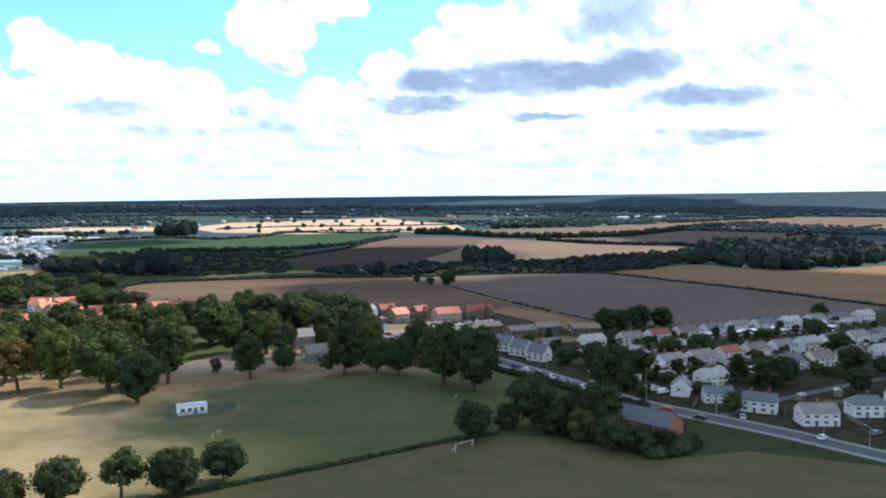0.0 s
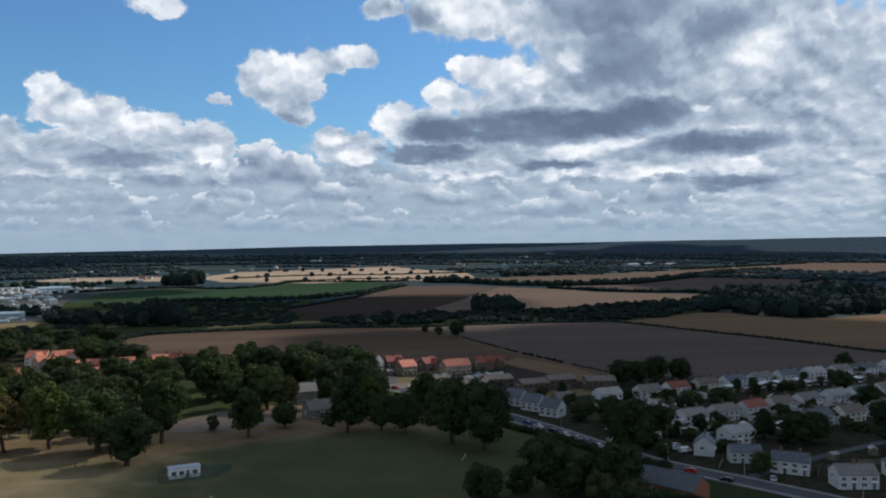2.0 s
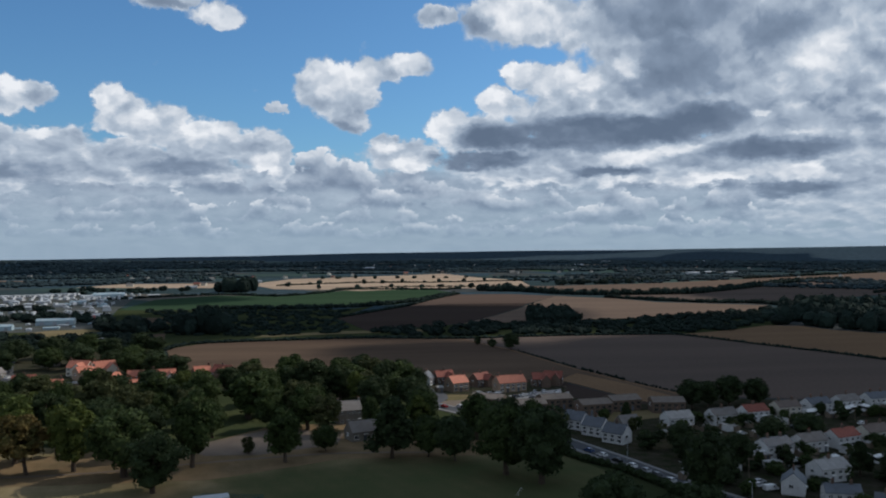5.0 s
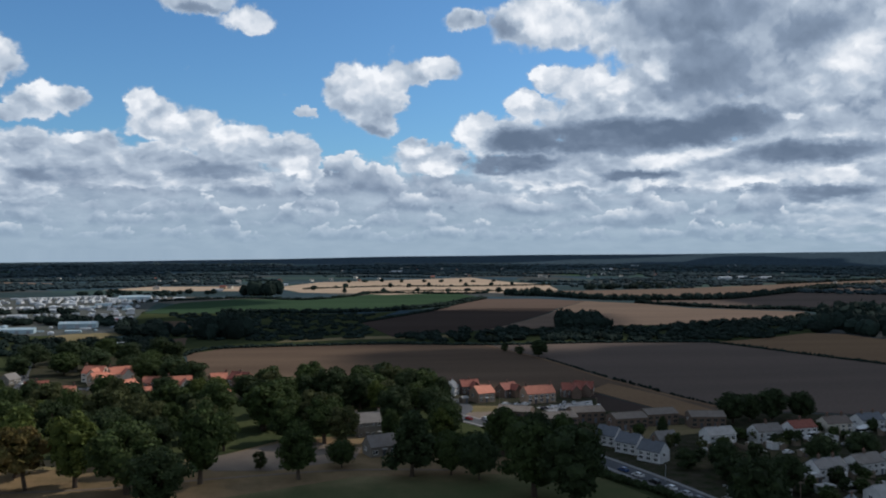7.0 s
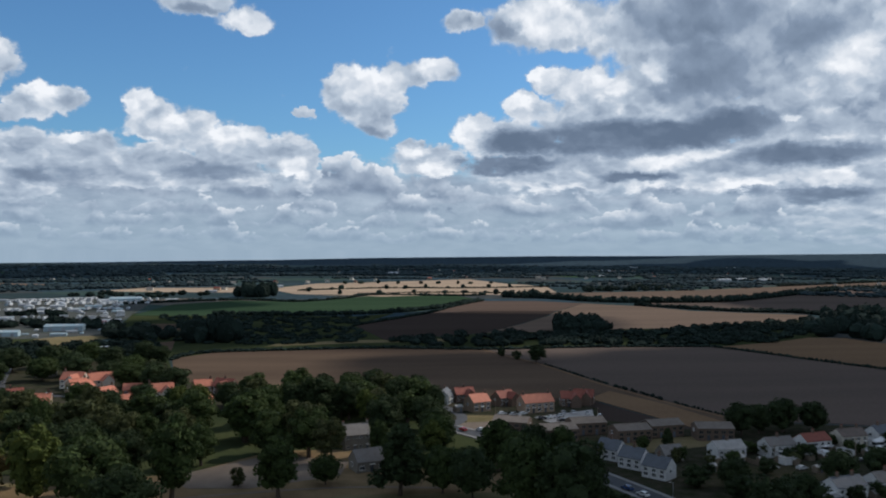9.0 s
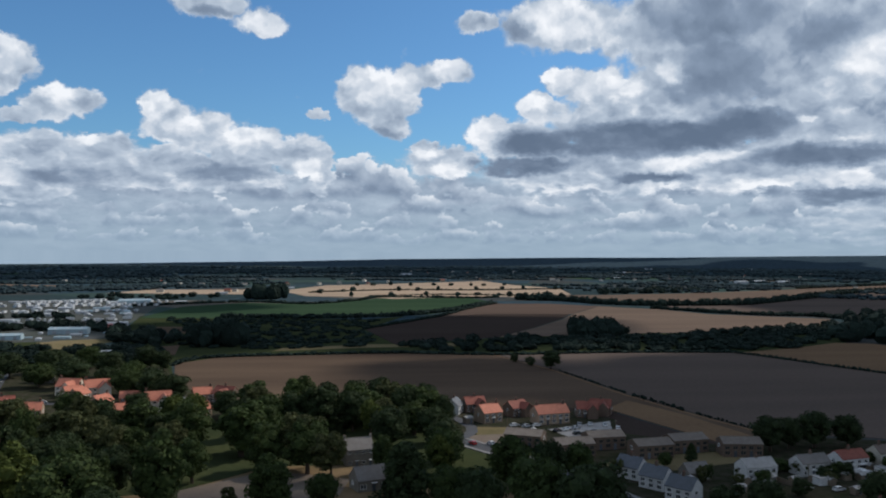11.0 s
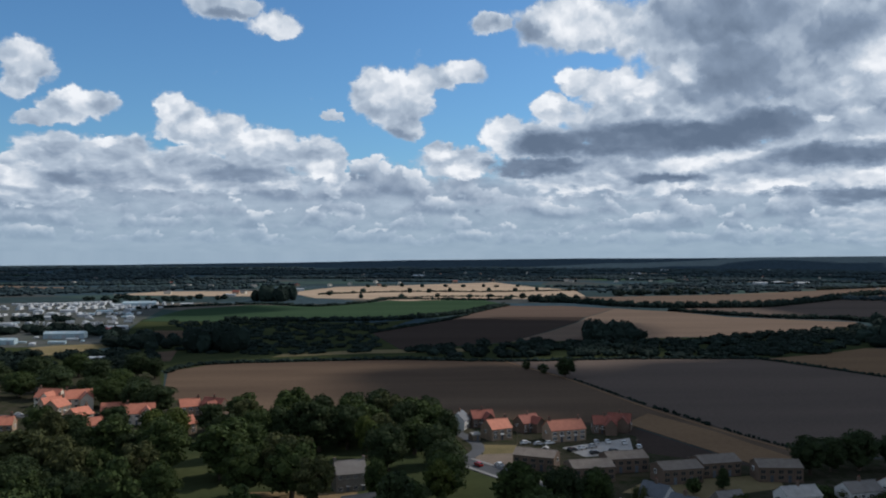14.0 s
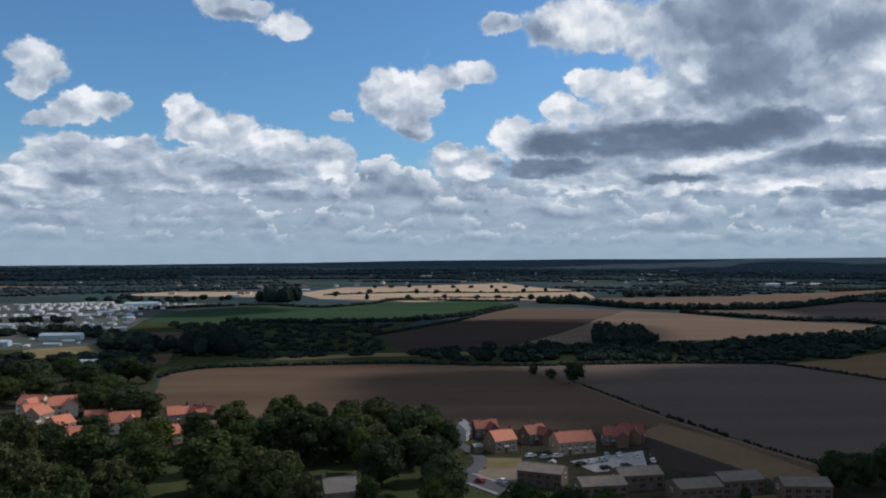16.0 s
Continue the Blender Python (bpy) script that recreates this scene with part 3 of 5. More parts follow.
FIELDS = [
    ("ploughed_field", [(-69, 566), (-49, 594), (51, 605), (101, 599), (120, 589), (140, 519), (151, 445), (165, 386), (174, 358), (150, 343), (133, 404), (110, 418), (60, 425),
                        (0, 440), (-17, 466), (-53, 478)], PLOUGH, "brown ploughed field behind the village trees", 0.20),
    ("stubble_strip", [(131, 410), (150, 344), (166, 351), (158, 392), (146, 428)], STUBBLE_TAN, "tan strip of dry stubble beside a hedge", 0.30),
    ("harrowed_field", [(121, 591), (141, 519), (152, 445), (166, 386), (175, 358), (202, 350), (223, 340), (300, 346), (346, 377), (322, 468), (305, 511), (292, 548), (276, 590), (200, 596)],
     PLOUGH_GREY, "wide grey-brown harrowed field", 0.20),
    ("stubble_field", [(279, 590), (294, 550), (307, 511), (324, 468), (349, 378), (560, 430), (640, 600), (550, 598), (515, 589), (465, 575), (424, 571), (406, 600), (402, 634), (378, 641), (330, 612)], STUBBLE_TAN, "tan stubble field by a dark wood", 0.25),
    ("dark_field", [(62, 654), (144, 703), (190, 780), (236, 865), (264, 929), (174, 935), (124, 902), (45, 775)], PLOUGH_DARK, "dark freshly ploughed field", 0.25),
    ("brown_field", [(126, 906), (174, 938), (266, 932), (298, 990), (336, 1058), (289, 1114), (223, 1117), (168, 1011)], STUBBLE_BROWN, "brown harvested field beyond dark ploughed soil", 0.25),
    ("tan_field", [(145, 703), (194, 707), (244, 720), (299, 725), (385, 756), (441, 783), (492, 818), (505, 850), (457, 886), (414, 920), (388, 1000), (336, 1056), (300, 989), (267, 930), (238, 865), (192, 780)], STUBBLE, "tan harvested field beyond the wood", 0.25),
    ("crop_field", [(-165, 905), (-45, 894), (71, 914), (117, 940), (169, 1019), (225, 1130), (211, 1238), (89, 1262), (48, 1182), (-13, 1110), (-90, 1152), (-156, 1072)], CROP, "green crop field", 0.25),
    ("grey_field", [(395, 1016), (430, 942), (505, 888), (570, 890), (792, 1030), (1000, 1150), (1150, 1240), (1000, 1400), (894, 1375), (711, 1218), (596, 1118), (523, 1066), (414, 1060)], PLOUGH_GREY, "grey-brown field in shade", 0.25),
    ("pale_stubble", [(330, 1200), (356, 1110), (414, 1072), (523, 1078), (596, 1130), (711, 1230), (894, 1390), (1020, 1420), (1160, 1250), (1500, 1500), (1649, 1792), (1402, 1840), (1059, 1640), (865, 1529), (639, 1389), (422, 1325), (345, 1330)],
     STUBBLE, "pale stubble beyond a hedge", 0.25),
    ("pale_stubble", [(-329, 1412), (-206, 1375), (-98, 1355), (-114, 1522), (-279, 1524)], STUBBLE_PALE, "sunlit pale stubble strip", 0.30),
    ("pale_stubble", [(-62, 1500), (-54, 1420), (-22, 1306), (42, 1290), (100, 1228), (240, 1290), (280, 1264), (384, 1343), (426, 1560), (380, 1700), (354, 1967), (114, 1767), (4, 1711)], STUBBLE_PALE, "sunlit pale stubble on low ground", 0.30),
    ("green_strip", [(1150, 1100), (1260, 1060), (1500, 1400), (1480, 1480)], CROP, "green strip beyond the wood", 0.30),
    ("olive_field", [(-172, 634), (-150, 652), (-132, 694), (-146, 710), (-172, 700), (-184, 688)], DRY_GRASS, "small olive-tan paddock among trees", 0.15),
    ("far_field", [(-900, 1700), (-500, 1600), (-420, 1680), (-820, 1850)], STUBBLE, "distant pale field", 0.35),
    ("far_field", [(650, 2100), (1100, 2250), (1050, 2400), (620, 2230)], CROP, "distant green field", 0.35),
    ("far_field", [(-100, 2450), (300, 2400), (380, 2600), (-60, 2640)], STUBBLE, "distant pale field", 0.4),
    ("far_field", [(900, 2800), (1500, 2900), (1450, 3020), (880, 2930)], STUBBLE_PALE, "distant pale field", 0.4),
    ("far_field", [(-1300, 2500), (-700, 2450), (-700, 2560), (-1250, 2640)], CROP, "distant green field", 0.4),
    ("rough_grass", [(-69, 562), (-48, 596), (51, 607), (120, 593), (200, 598), (276, 592), (330, 608), (381, 636), (440, 700), (490, 815), (441, 781), (385, 754), (299, 723), (244, 718), (194, 705), (145, 701), (62, 652), (45, 773), (90, 915),
                     (49, 877), (-87, 909), (-170, 935), (-140, 720)], PASTURE, "rough dark grassland with scrub between fields", 0.10),
]
for name, outline, material, label, z in FIELDS:
    field(name, outline, material, label, z)

# park, pitch, village ground
field("village_ground", [(-420, -200), (520, -200), (520, 300), (360, 380), (300, 346), (223, 338), (174, 357), (150, 342), (130, 404), (110, 420), (60, 426), (0, 442), (-17, 468), (-53, 480), (-70, 562), (-150, 700), (-420, 700)], PASTURE, "rough dark grass round the village", 0.02, "grass")
field("dark_plot", [(112, 416), (131, 404), (149, 344), (136, 352), (120, 366), (127, 388)], PLOUGH_DARK, "dark dug plot behind brick blocks", 0.15, "soil")
field("meadow", [(-140, 20), (190, 20), (150, 150), (120, 172), (96, 172), (78, 196), (60, 199), (20, 184), (-8, 174), (-60, 158), (-140, 140)], MEADOW, "worn brown-green grass in front of a hedge", 0.06, "grass")
field("lawn", [(-140, 140), (-60, 158), (-8, 174), (20, 184), (60, 199), (78, 198), (96, 250), (88, 275), (62, 282), (20, 284), (-14, 268), (-14, 300), (-160, 330), (-200, 250)], PARK,
      "park lawn, coloured pale and dry on its sunlit side and mown green as a pitch", 0.08, "grass")
field("bare_ground", [(-100, 270), (-60, 267), (-14, 265), (22, 281), (66, 278), (87, 272), (84, 290), (60, 300), (26, 310), (30, 330), (2, 332), (-20, 308), (-60, 300), (-100, 295)], SOIL,
      "bare tan soil under park trees", 0.12, "soil")
field("gravel_yard", [(-27, 303), (2, 327), (25, 315), (22, 300), (-2, 290), (-18, 292)], GRAVEL, "pinkish gravel parking ground", 0.16, "gravel")
field("wood_floor", [(-130, 300), (-60, 300), (-20, 310), (2, 334), (40, 345), (66, 360), (62, 424), (0, 438), (-40, 424), (-110, 400)], PASTURE, "dark grass under village trees", 0.05, "grass")
field("garden_ground", [(98, 264), (112, 226), (128, 206), (150, 176), (162, 150), (420, 200), (420, 330), (300, 344), (223, 338), (176, 356), (150, 342), (120, 364), (98, 352), (84, 330)], GARDEN,
      "patchwork of dark gardens and paving", 0.09, "garden")
field("garden_ground", [(66, 362), (96, 350), (120, 366), (133, 404), (110, 416), (62, 424)], GARDEN, "gardens and yards round red-roofed houses", 0.09, "garden")
field("garden_ground", [(-150, 400), (-70, 402), (-18, 402), (-18, 450), (-52, 476), (-72, 560), (-150, 560)], GARDEN, "gardens round red-roofed houses", 0.09, "garden")
field("concrete_yard", [(97, 374), (124, 386), (118, 364), (101, 361)], CONCRETE, "pale concrete yard with parked cars", 0.14, "yard")
field("gravel_pad", [(67, 367), (81, 368), (82, 352), (74, 342), (65, 345)], GRAVEL, "pale gravel forecourt beside the lane", 0.15, "gravel")
field("dry_plot", [(70, 381), (83, 379), (80, 367), (70, 366)], DRY_GRASS, "dry straw-coloured plot behind houses", 0.13, "grass")
field("dry_plot", [(108, 330), (150, 336), (146, 322), (118, 314), (100, 322)], DRY_GRASS, "dry lawns between grey houses", 0.13, "grass")
field("gravel_yard", [(-128, 696), (-90, 708), (-100, 739), (-134, 734)], CONCRETE, "pale yard beside low works sheds", 0.2, "yard")
field("brown_plot", [(-129, 750), (-85, 747), (-96, 807), (-135, 809)], PLOUGH, "brown plot beside a dark copse", 0.2, "soil")
field("brown_plot", [(-95, 606), (-77, 610), (-84, 664), (-96, 655)], PLOUGH, "small brown plot among trees", 0.2, "soil")
field("rough_strip", [(-20, 624), (38, 639), (115, 643), (118, 662), (39, 658), (-14, 640)], DRY_GRASS, "dry strip of grass in dark scrub", 0.2, "grass")
field("works_yard", [(-380, 700), (-150, 690), (-95, 705), (-90, 725), (-150, 760), (-160, 850), (-190, 1150), (-420, 1200)], WORKS_GROUND, "grey paved ground of an industrial estate", 0.10, "yard")

# ---- roads ----
MAIN_ROAD = [(62, 360), (76, 335), (90, 302), (102, 266), (109, 240), (116, 220), (126, 203), (139, 181), (149, 160), (164, 130), (190, 80)]
road = tagged(part("road", ribbon(MAIN_ROAD, 7.0, -0.3, 0.20), ASPHALT), "grey asphalt village road", "road", kind="structure")
for side in (-1, 1):
    tagged(part("pavement", ribbon(MAIN_ROAD, 1.8, -0.3, 0.32, off=side * 4.45), PAVING), "narrow pale pavement with raised kerb", "pavement", kind="structure")
for line, w, lab in (([(62, 360), (70, 380), (60, 420)], 5.0, "narrow lane past red-roofed houses"), ([(128, 200), (160, 214), (230, 236), (330, 262)], 3.6, "narrow lane between white houses"),
                     
                     ([(-128, 430), (-124, 452), (-136, 490), (-150, 540)], 7.0, "road past red-roofed houses"), ([(149, 160), (170, 168), (260, 190)], 6.0, "side road at the junction"),
                     ([(-124, 452), (-80, 440), (-46, 438), (-40, 450), (-30, 470)], 4.5, "lane between red-roofed houses")):
    tagged(part("road", ribbon(line, w, -0.3, 0.17), ASPHALT), lab, "road", kind="structure")
tagged(part("path", ribbon([(-100, 279), (-68, 277), (-44, 278), (-15, 284), (20, 288), (50, 284)], 1.6, -0.3, 0.17), GRAVEL), "pale trodden path between park trees", "path", kind="structure")

tagged(part("path", ribbon([(118, 596), (127, 562), (138, 520), (149, 446), (163, 386), (172, 357)], 1.6, -0.3, 0.36), STUBBLE_TAN), "pale grassy track between two fields", "path", kind="structure")

# ---- unseen clouds, added to shade the ground ----
def cloud(x, y, rx, ry, seed):
    """An added cloud 2500 m up and out of view, by the ground that it shades."""
    rng = np.random.default_rng(seed)
    x, y, rx, ry = x * K, y * K, rx * K, ry * K
    up = 2500.0
    c = (x + TO_SUN.x / TO_SUN.z * up, y + TO_SUN.y / TO_SUN.z * up, up)
    s = Shape().lump(c, (rx * 0.8, ry * 0.8, min(rx, ry) * 0.12), rng, 4, 0.22)
    for i in range(9):
        a, q = rng.uniform(0, 6.28), rng.uniform(0.55, 0.85)
        w = rng.uniform(0.2, 0.4)
        s.lump((c[0] + rx * q * math.cos(a), c[1] + ry * q * math.sin(a), up + 10), (rx * w, ry * w, min(rx, ry) * 0.2), rng, 3, 0.3)
    tagged(part("cloud", s, CLOUD), "unseen heap cloud added to shade the fields", "cloud", "fair-weather clouds", "structure")


for i, row in enumerate([(335, 370, 225, 310), (70, 770, 230, 165), (110, 500, 75, 85), (330, 660, 120, 80), (78, 228, 92, 82), (830, 1000, 260, 300), (-900, 2200, 500, 400), (1300, 2300, 300, 300),
                         (-150, 1060, 90, 90), (-480, 800, 120, 180), (28, 290, 58, 26), (-60, 680, 60, 80), (95, 130, 95, 55), (500, 2950, 1500, 640), (-900, 3000, 700, 500), (1800, 2700, 500, 800), (-60, 4050, 1500, 330), (1350, 4000, 950, 330)]):
    cloud(*row, 11 + i)

# ---- trees ----
def leaves(s, c, r, n, rng, size):
    """Small bent leaf sprays over a lobe."""
    d = rng.normal(size=(n, 3))
    d /= np.linalg.norm(d, axis=1)[:, None]
    d[:, 2] = np.where(d[:, 2] < -0.5, -d[:, 2], d[:, 2])
    p = np.array(c) + d * np.array(r) * rng.uniform(0.86, 1.17, (n, 1))
    nor = d + rng.normal(size=(n, 3)) * 0.55
    nor /= np.linalg.norm(nor, axis=1)[:, None]
    a = np.cross(nor, rng.normal(size=(n, 3)))
    a /= np.linalg.norm(a, axis=1)[:, None] + 1e-9
    b = np.cross(nor, a)
    w = size * rng.uniform(0.55, 1.25, (n, 1))
    h = size * rng.uniform(0.45, 0.95, (n, 1))
    q = np.stack([p - a * w - b * h * 0.4, p + b * h * -0.9 + nor * w * 0.25, p + a * w + b * h * 0.2, p + b * h + nor * w * 0.1], 1).reshape(-1, 3)
    k = len(s.v)
    s.v.extend(map(tuple, q))
    s.f.extend([(k + 4 * i, k + 4 * i + 1, k + 4 * i + 2, k + 4 * i + 3) for i in range(n)])


def tree_kind(form, tone, seed, label):
    """A tree about 10 m tall and wide as its form asks; the crown is many lobes of leaf sprays on limbs."""
    rng = np.random.default_rng(seed)
    top = thing("tree", label, "tree", "trees")
    forms = {  # crown radius, crown centre, crown half height, lobes, trunk height, trunk radius
        "broad": (4.6, 5.5, 4.3, 28, 2.4, 0.36), "tall": (2.9, 5.4, 4.5, 26, 1.9, 0.28), "round": (4.6, 4.9, 4.7, 24, 1.2, 0.22),
        "cone": (2.8, 5.4, 4.5, 22, 1.4, 0.24), "open": (4.2, 5.9, 3.9, 20, 3.0, 0.26), "bush": (4.6, 4.2, 4.6, 16, 0.8, 0.3)}
    cr, cz, ch, lobes, th, tr = forms[form]
    lean = rng.normal(size=2) * 0.25
    trunk = Shape().tube((0, 0, -0.3), (lean[0] * 0.5, lean[1] * 0.5, th), tr * 1.25, tr * 0.85).tube((lean[0] * 0.5, lean[1] * 0.5, th), (lean[0], lean[1], cz + ch * 0.4), tr * 0.85, tr * 0.25)
    crown = Shape()
    for i in range(lobes):
        a = i * 2.39996 + rng.uniform(-0.4, 0.4)
        u = (i + 0.5) / lobes * 2 - 1
        if form == "round":
            q = math.sqrt(max(0, 1 - u * u)) * rng.uniform(0.50, 0.68)
            hz = u * rng.uniform(0.52, 0.66)
            lr = cr * rng.uniform(0.34, 0.44)
        elif form == "cone":
            hz = u * 0.80
            q = (1 - (u + 1) / 2) ** 0.75 * rng.uniform(0.45, 0.85) + 0.06
            lr = cr * rng.uniform(0.30, 0.42) * (1.15 - (u + 1) * 0.22)
        else:
            q = math.sqrt(max(0, 1 - u * u * 0.92)) * rng.uniform(0.35, 0.82)
            hz = u * rng.uniform(0.55, 0.82)
            lr = cr * rng.uniform(0.25, 0.44) * (0.8 if form == "open" else 1.0)
        c = np.array((lean[0] + cr * q * math.cos(a), lean[1] + cr * q * math.sin(a), cz + ch * hz))
        r = np.array((lr, lr * rng.uniform(0.85, 1.1), lr * rng.uniform(0.7, 0.95) * min(1.3, ch / cr)))
        crown.lump(c, r * 0.80, rng, 1, 0.15)
        leaves(crown, c, r, 92, rng, 0.31)
        if i % 4 == 0:
            trunk.tube((lean[0] * 0.7, lean[1] * 0.7, th + 0.6), c, tr * 0.4, tr * 0.1, 5)
    part("trunk", trunk, BARK, top)
    part("crown", crown, LEAF[tone], top)
    return top


TREE = {}


def tree(form, tone, x, y, tall, wide, z=0.05):
    """wide: the crown's radius in metres."""
    base = {"broad": (9.7, 4.1), "tall": (9.7, 2.6), "round": (9.6, 4.2), "cone": (9.7, 2.4), "open": (9.6, 3.7), "bush": (8.6, 4.2)}[form]
    rng = random.Random(int(x * 37 + y * 101))
    key = (form, tone, rng.randrange(2))
    words = {"broad": "broad spreading", "tall": "tall oval", "round": "dense round-headed", "cone": "dark pointed", "open": "loose airy", "bush": "low bushy"}[form]
    tones = {"dark": "dark green", "green": "green", "light": "yellow-green", "rust": "rust-tinged green", "olive": "olive green"}[tone]
    label = f"{words} tree with {tones} leaves, rooted in the ground"
    if key not in TREE:
        TREE[key] = tree_kind(form, tone, len(TREE) + 5, label)
    tall, wide = tall * K, wide * K
    s = wide / base[1]
    return place(TREE[key], x, y, rng.uniform(0, 360), s, z, tall=tall / base[0] / s)


# row along the near hedge
for x, y, h, r in [(-2, 181, 9.5, 4.7), (-12, 173.5, 11, 5.5), (-33, 175, 10, 5.0), (-44, 171, 10, 5.2)]:
    tree("round", "dark", x, y, h, r)
tree("open", "green", -22, 175.5, 10, 4.6)
# park trees
for row in [("broad", "green", -37, 272, 18.5, 9.5), ("broad", "dark", -27, 255, 15.5, 7.2), ("tall", "green", -20, 279, 21.5, 5.8), ("tall", "green", 6, 280, 15.4, 4.7),
            ("bush", "olive", -5, 292, 5.5, 2.2), ("round", "green", 18, 291, 9.0, 4.3), ("open", "rust", -64, 279, 17.0, 7.5), ("tall", "light", -52, 280, 20.0, 5.6),
            ("tall", "light", -71, 292, 20.0, 6.0), ("cone", "dark", 37, 279, 18.5, 5.8), ("round", "dark", 55, 273, 14.0, 6.0), ("round", "green", 48, 279, 13.5, 5.6), ("tall", "green", 67, 299, 15.0, 5.4),
            ("broad", "green", 66, 256, 19.0, 8.3), ("broad", "dark", 73, 246, 19.5, 8.5), ("round", "dark", 58, 197, 10.5, 4.9), ("broad", "dark", 77, 204, 14.0, 6.5), ("bush", "dark", 69, 203, 7.0, 3.6),
            ("broad", "dark", 108, 222, 17.0, 6.6), ("bush", "dark", 80, 196, 8.0, 4.4), ("bush", "olive", 84, 190, 8.5, 4.4), ("bush", "dark", 88, 181, 7.0, 4.6), ("bush", "dark", 94, 178, 6.0, 4.2),
            ("bush", "dark", 98, 184, 5.0, 3.6), ("bush", "dark", 103, 181.5, 4.0, 3.0), ("bush", "olive", 92, 187, 6.5, 4.0), ("broad", "dark", 93, 196, 12.5, 5.2), ("bush", "dark", 86, 200, 9.5, 4.6), ("open", "green", -38, 292, 14, 5), ("broad", "dark", -36, 306, 13, 5.5), ("tall", "green", -46, 302, 14, 4.6), ("broad", "green", -18, 316, 12, 5), ("broad", "dark", -52, 318, 13, 5.5), ("open", "olive", -84, 284, 15, 6.5), ("open", "rust", -78, 268, 13, 6), ("tall", "green", -95, 290, 18, 6)]:
    tree(*row)
# trees round the village green and the old house
for x, y, r in [(-85, 336, 5.0), (-72, 328, 6.0), (-58, 312, 5.0), (-60, 343, 7.0), (-50, 338, 5.8), (-41, 325, 5.6), (-42, 360, 6.0), (-24, 350, 7.0), (-26, 330, 5.0),
                (-8, 345, 7.4), (0, 352, 5.4), (13, 329, 6.9), (20, 312, 4.6), (4, 384, 5.0), (15, 376, 7.4), (27, 378, 5.6), (41, 400, 5.9), (46, 382, 5.6)]:
    tree(random.Random(int(x * y)).choice(["broad", "tall", "open", "broad"]), random.Random(int(x + 3 * y)).choice(["green", "dark", "dark", "olive"]), x, y, min(17, 8 + r * 1.2), r * 1.05)
for x, y, r in [(54, 393, 5.7), (39, 350, 6.6), (54, 332, 5.6), (34, 321, 3.0), (53, 356, 5.1), (59, 381, 4.6), (6, 418, 5.8), (38, 408, 5.7), (48, 402, 5.6),
                (51, 316, 5.4), (39, 300, 5.0), (78, 301, 4.8), (87, 304, 3.8), (13, 322, 6.5), (28, 392, 6.0), (56, 410, 4.0), (-2, 374, 6.0), (1, 326, 5.6), (18, 405, 5.0), (28, 414, 5.0)]:
    tree(random.Random(int(x * y)).choice(["broad", "tall", "round", "broad"]), random.Random(int(x + 3 * y)).choice(["green", "dark", "dark", "green"]), x, y, min(15, 7.0 + r * 1.2), r * 1.05)
for x, y, r in [(50, 311, 3.8), (33, 366, 4.0), (-62, 300, 4.0)]:
    tree("open", "light", x, y, 8 + r * 1.2, r)
# trees behind the left houses
for x, y, r in [(-56, 448, 7.0), (-46, 444, 6.4), (-70, 462, 7.6), (-82, 478, 5.5), (-116, 489, 7.2), (-140, 520, 8.6), (-107, 505, 7.5), (-76, 500, 5.8), (-99, 486, 7.6), (-125, 536, 8.0), (-62, 476, 6.0),
                (-92, 520, 7.0), (-110, 550, 7.0), (-80, 545, 7.0), (-134, 480, 6.0), (-70, 540, 5.0), (-52, 402, 5.0), (-38, 398, 5.0), (-20, 404, 5.0),
                (-120, 408, 4.5), (-62, 392, 6.0), (-120, 390, 6.0), (-10, 412, 5.4)]:
    tree(random.Random(int(x * y)).choice(["broad", "round", "broad"]), random.Random(int(x + 3 * y)).choice(["green", "dark", "dark"]), x, y, 7.0 + r * 0.75, r)
rng = np.random.default_rng(3)
for x, y in scatter([(-150, 300), (-64, 302), (-30, 330), (-14, 344), (30, 352), (62, 376), (56, 418), (0, 430), (-30, 396), (-110, 400), (-160, 380)], 58, rng):
    tree(rng.choice(["broad", "tall", "open"]), rng.choice(["green", "dark", "olive", "light"], p=[0.35, 0.35, 0.2, 0.1]), x, y, rng.uniform(10, 15), rng.uniform(4.2, 6.0))
# among the white houses
for row in [("broad", "dark", 160, 334, 11.5, 5.4), ("round", "dark", 168, 337, 11.0, 4.6), ("broad", "dark", 177, 337, 12.0, 5.6), ("round", "dark", 188, 336, 11.5, 4.8), ("round", "dark", 157, 274, 10, 5.0),
            ("round", "dark", 171, 276, 10, 4.8), ("cone", "dark", 161, 238, 9.5, 3.0), ("broad", "dark", 166, 228, 10, 5.6), ("round", "dark", 173, 229, 10, 4.6), ("bush", "green", 137, 205, 6.0, 3.2),
            ("broad", "dark", 131, 250, 10, 5.0), ("bush", "dark", 122, 262, 7, 4.0), ("round", "dark", 126, 273, 9, 4.6), ("bush", "dark", 116, 276, 6, 3.6), ("broad", "dark", 205, 238, 10, 5.2),
            ("round", "dark", 214, 232, 8, 4.0), ("broad", "dark", 225, 268, 9, 4.6), ("round", "dark", 240, 300, 9, 4.4), ("bush", "dark", 282, 350, 8, 4.6), ("round", "green", 118, 318, 5, 2.2), ("cone", "dark", 128, 322, 6, 1.8),
            ("round", "dark", 250, 262, 9, 4.6), ("broad", "dark", 188, 214, 8.5, 4.4), ("bush", "dark", 120, 236, 6, 3.6), ("bush", "dark", 142, 286, 5, 2.6), ("bush", "olive", 101, 310, 5, 2.6)]:
    tree(*row)
# lone trees in the hedge between the fields
for row in [("broad", "dark", 138, 527, 10.5, 5.2), ("bush", "dark", 130, 541, 5.5, 2.8), ("bush", "dark", 124, 556, 5.5, 2.4)]:
    tree(*row)


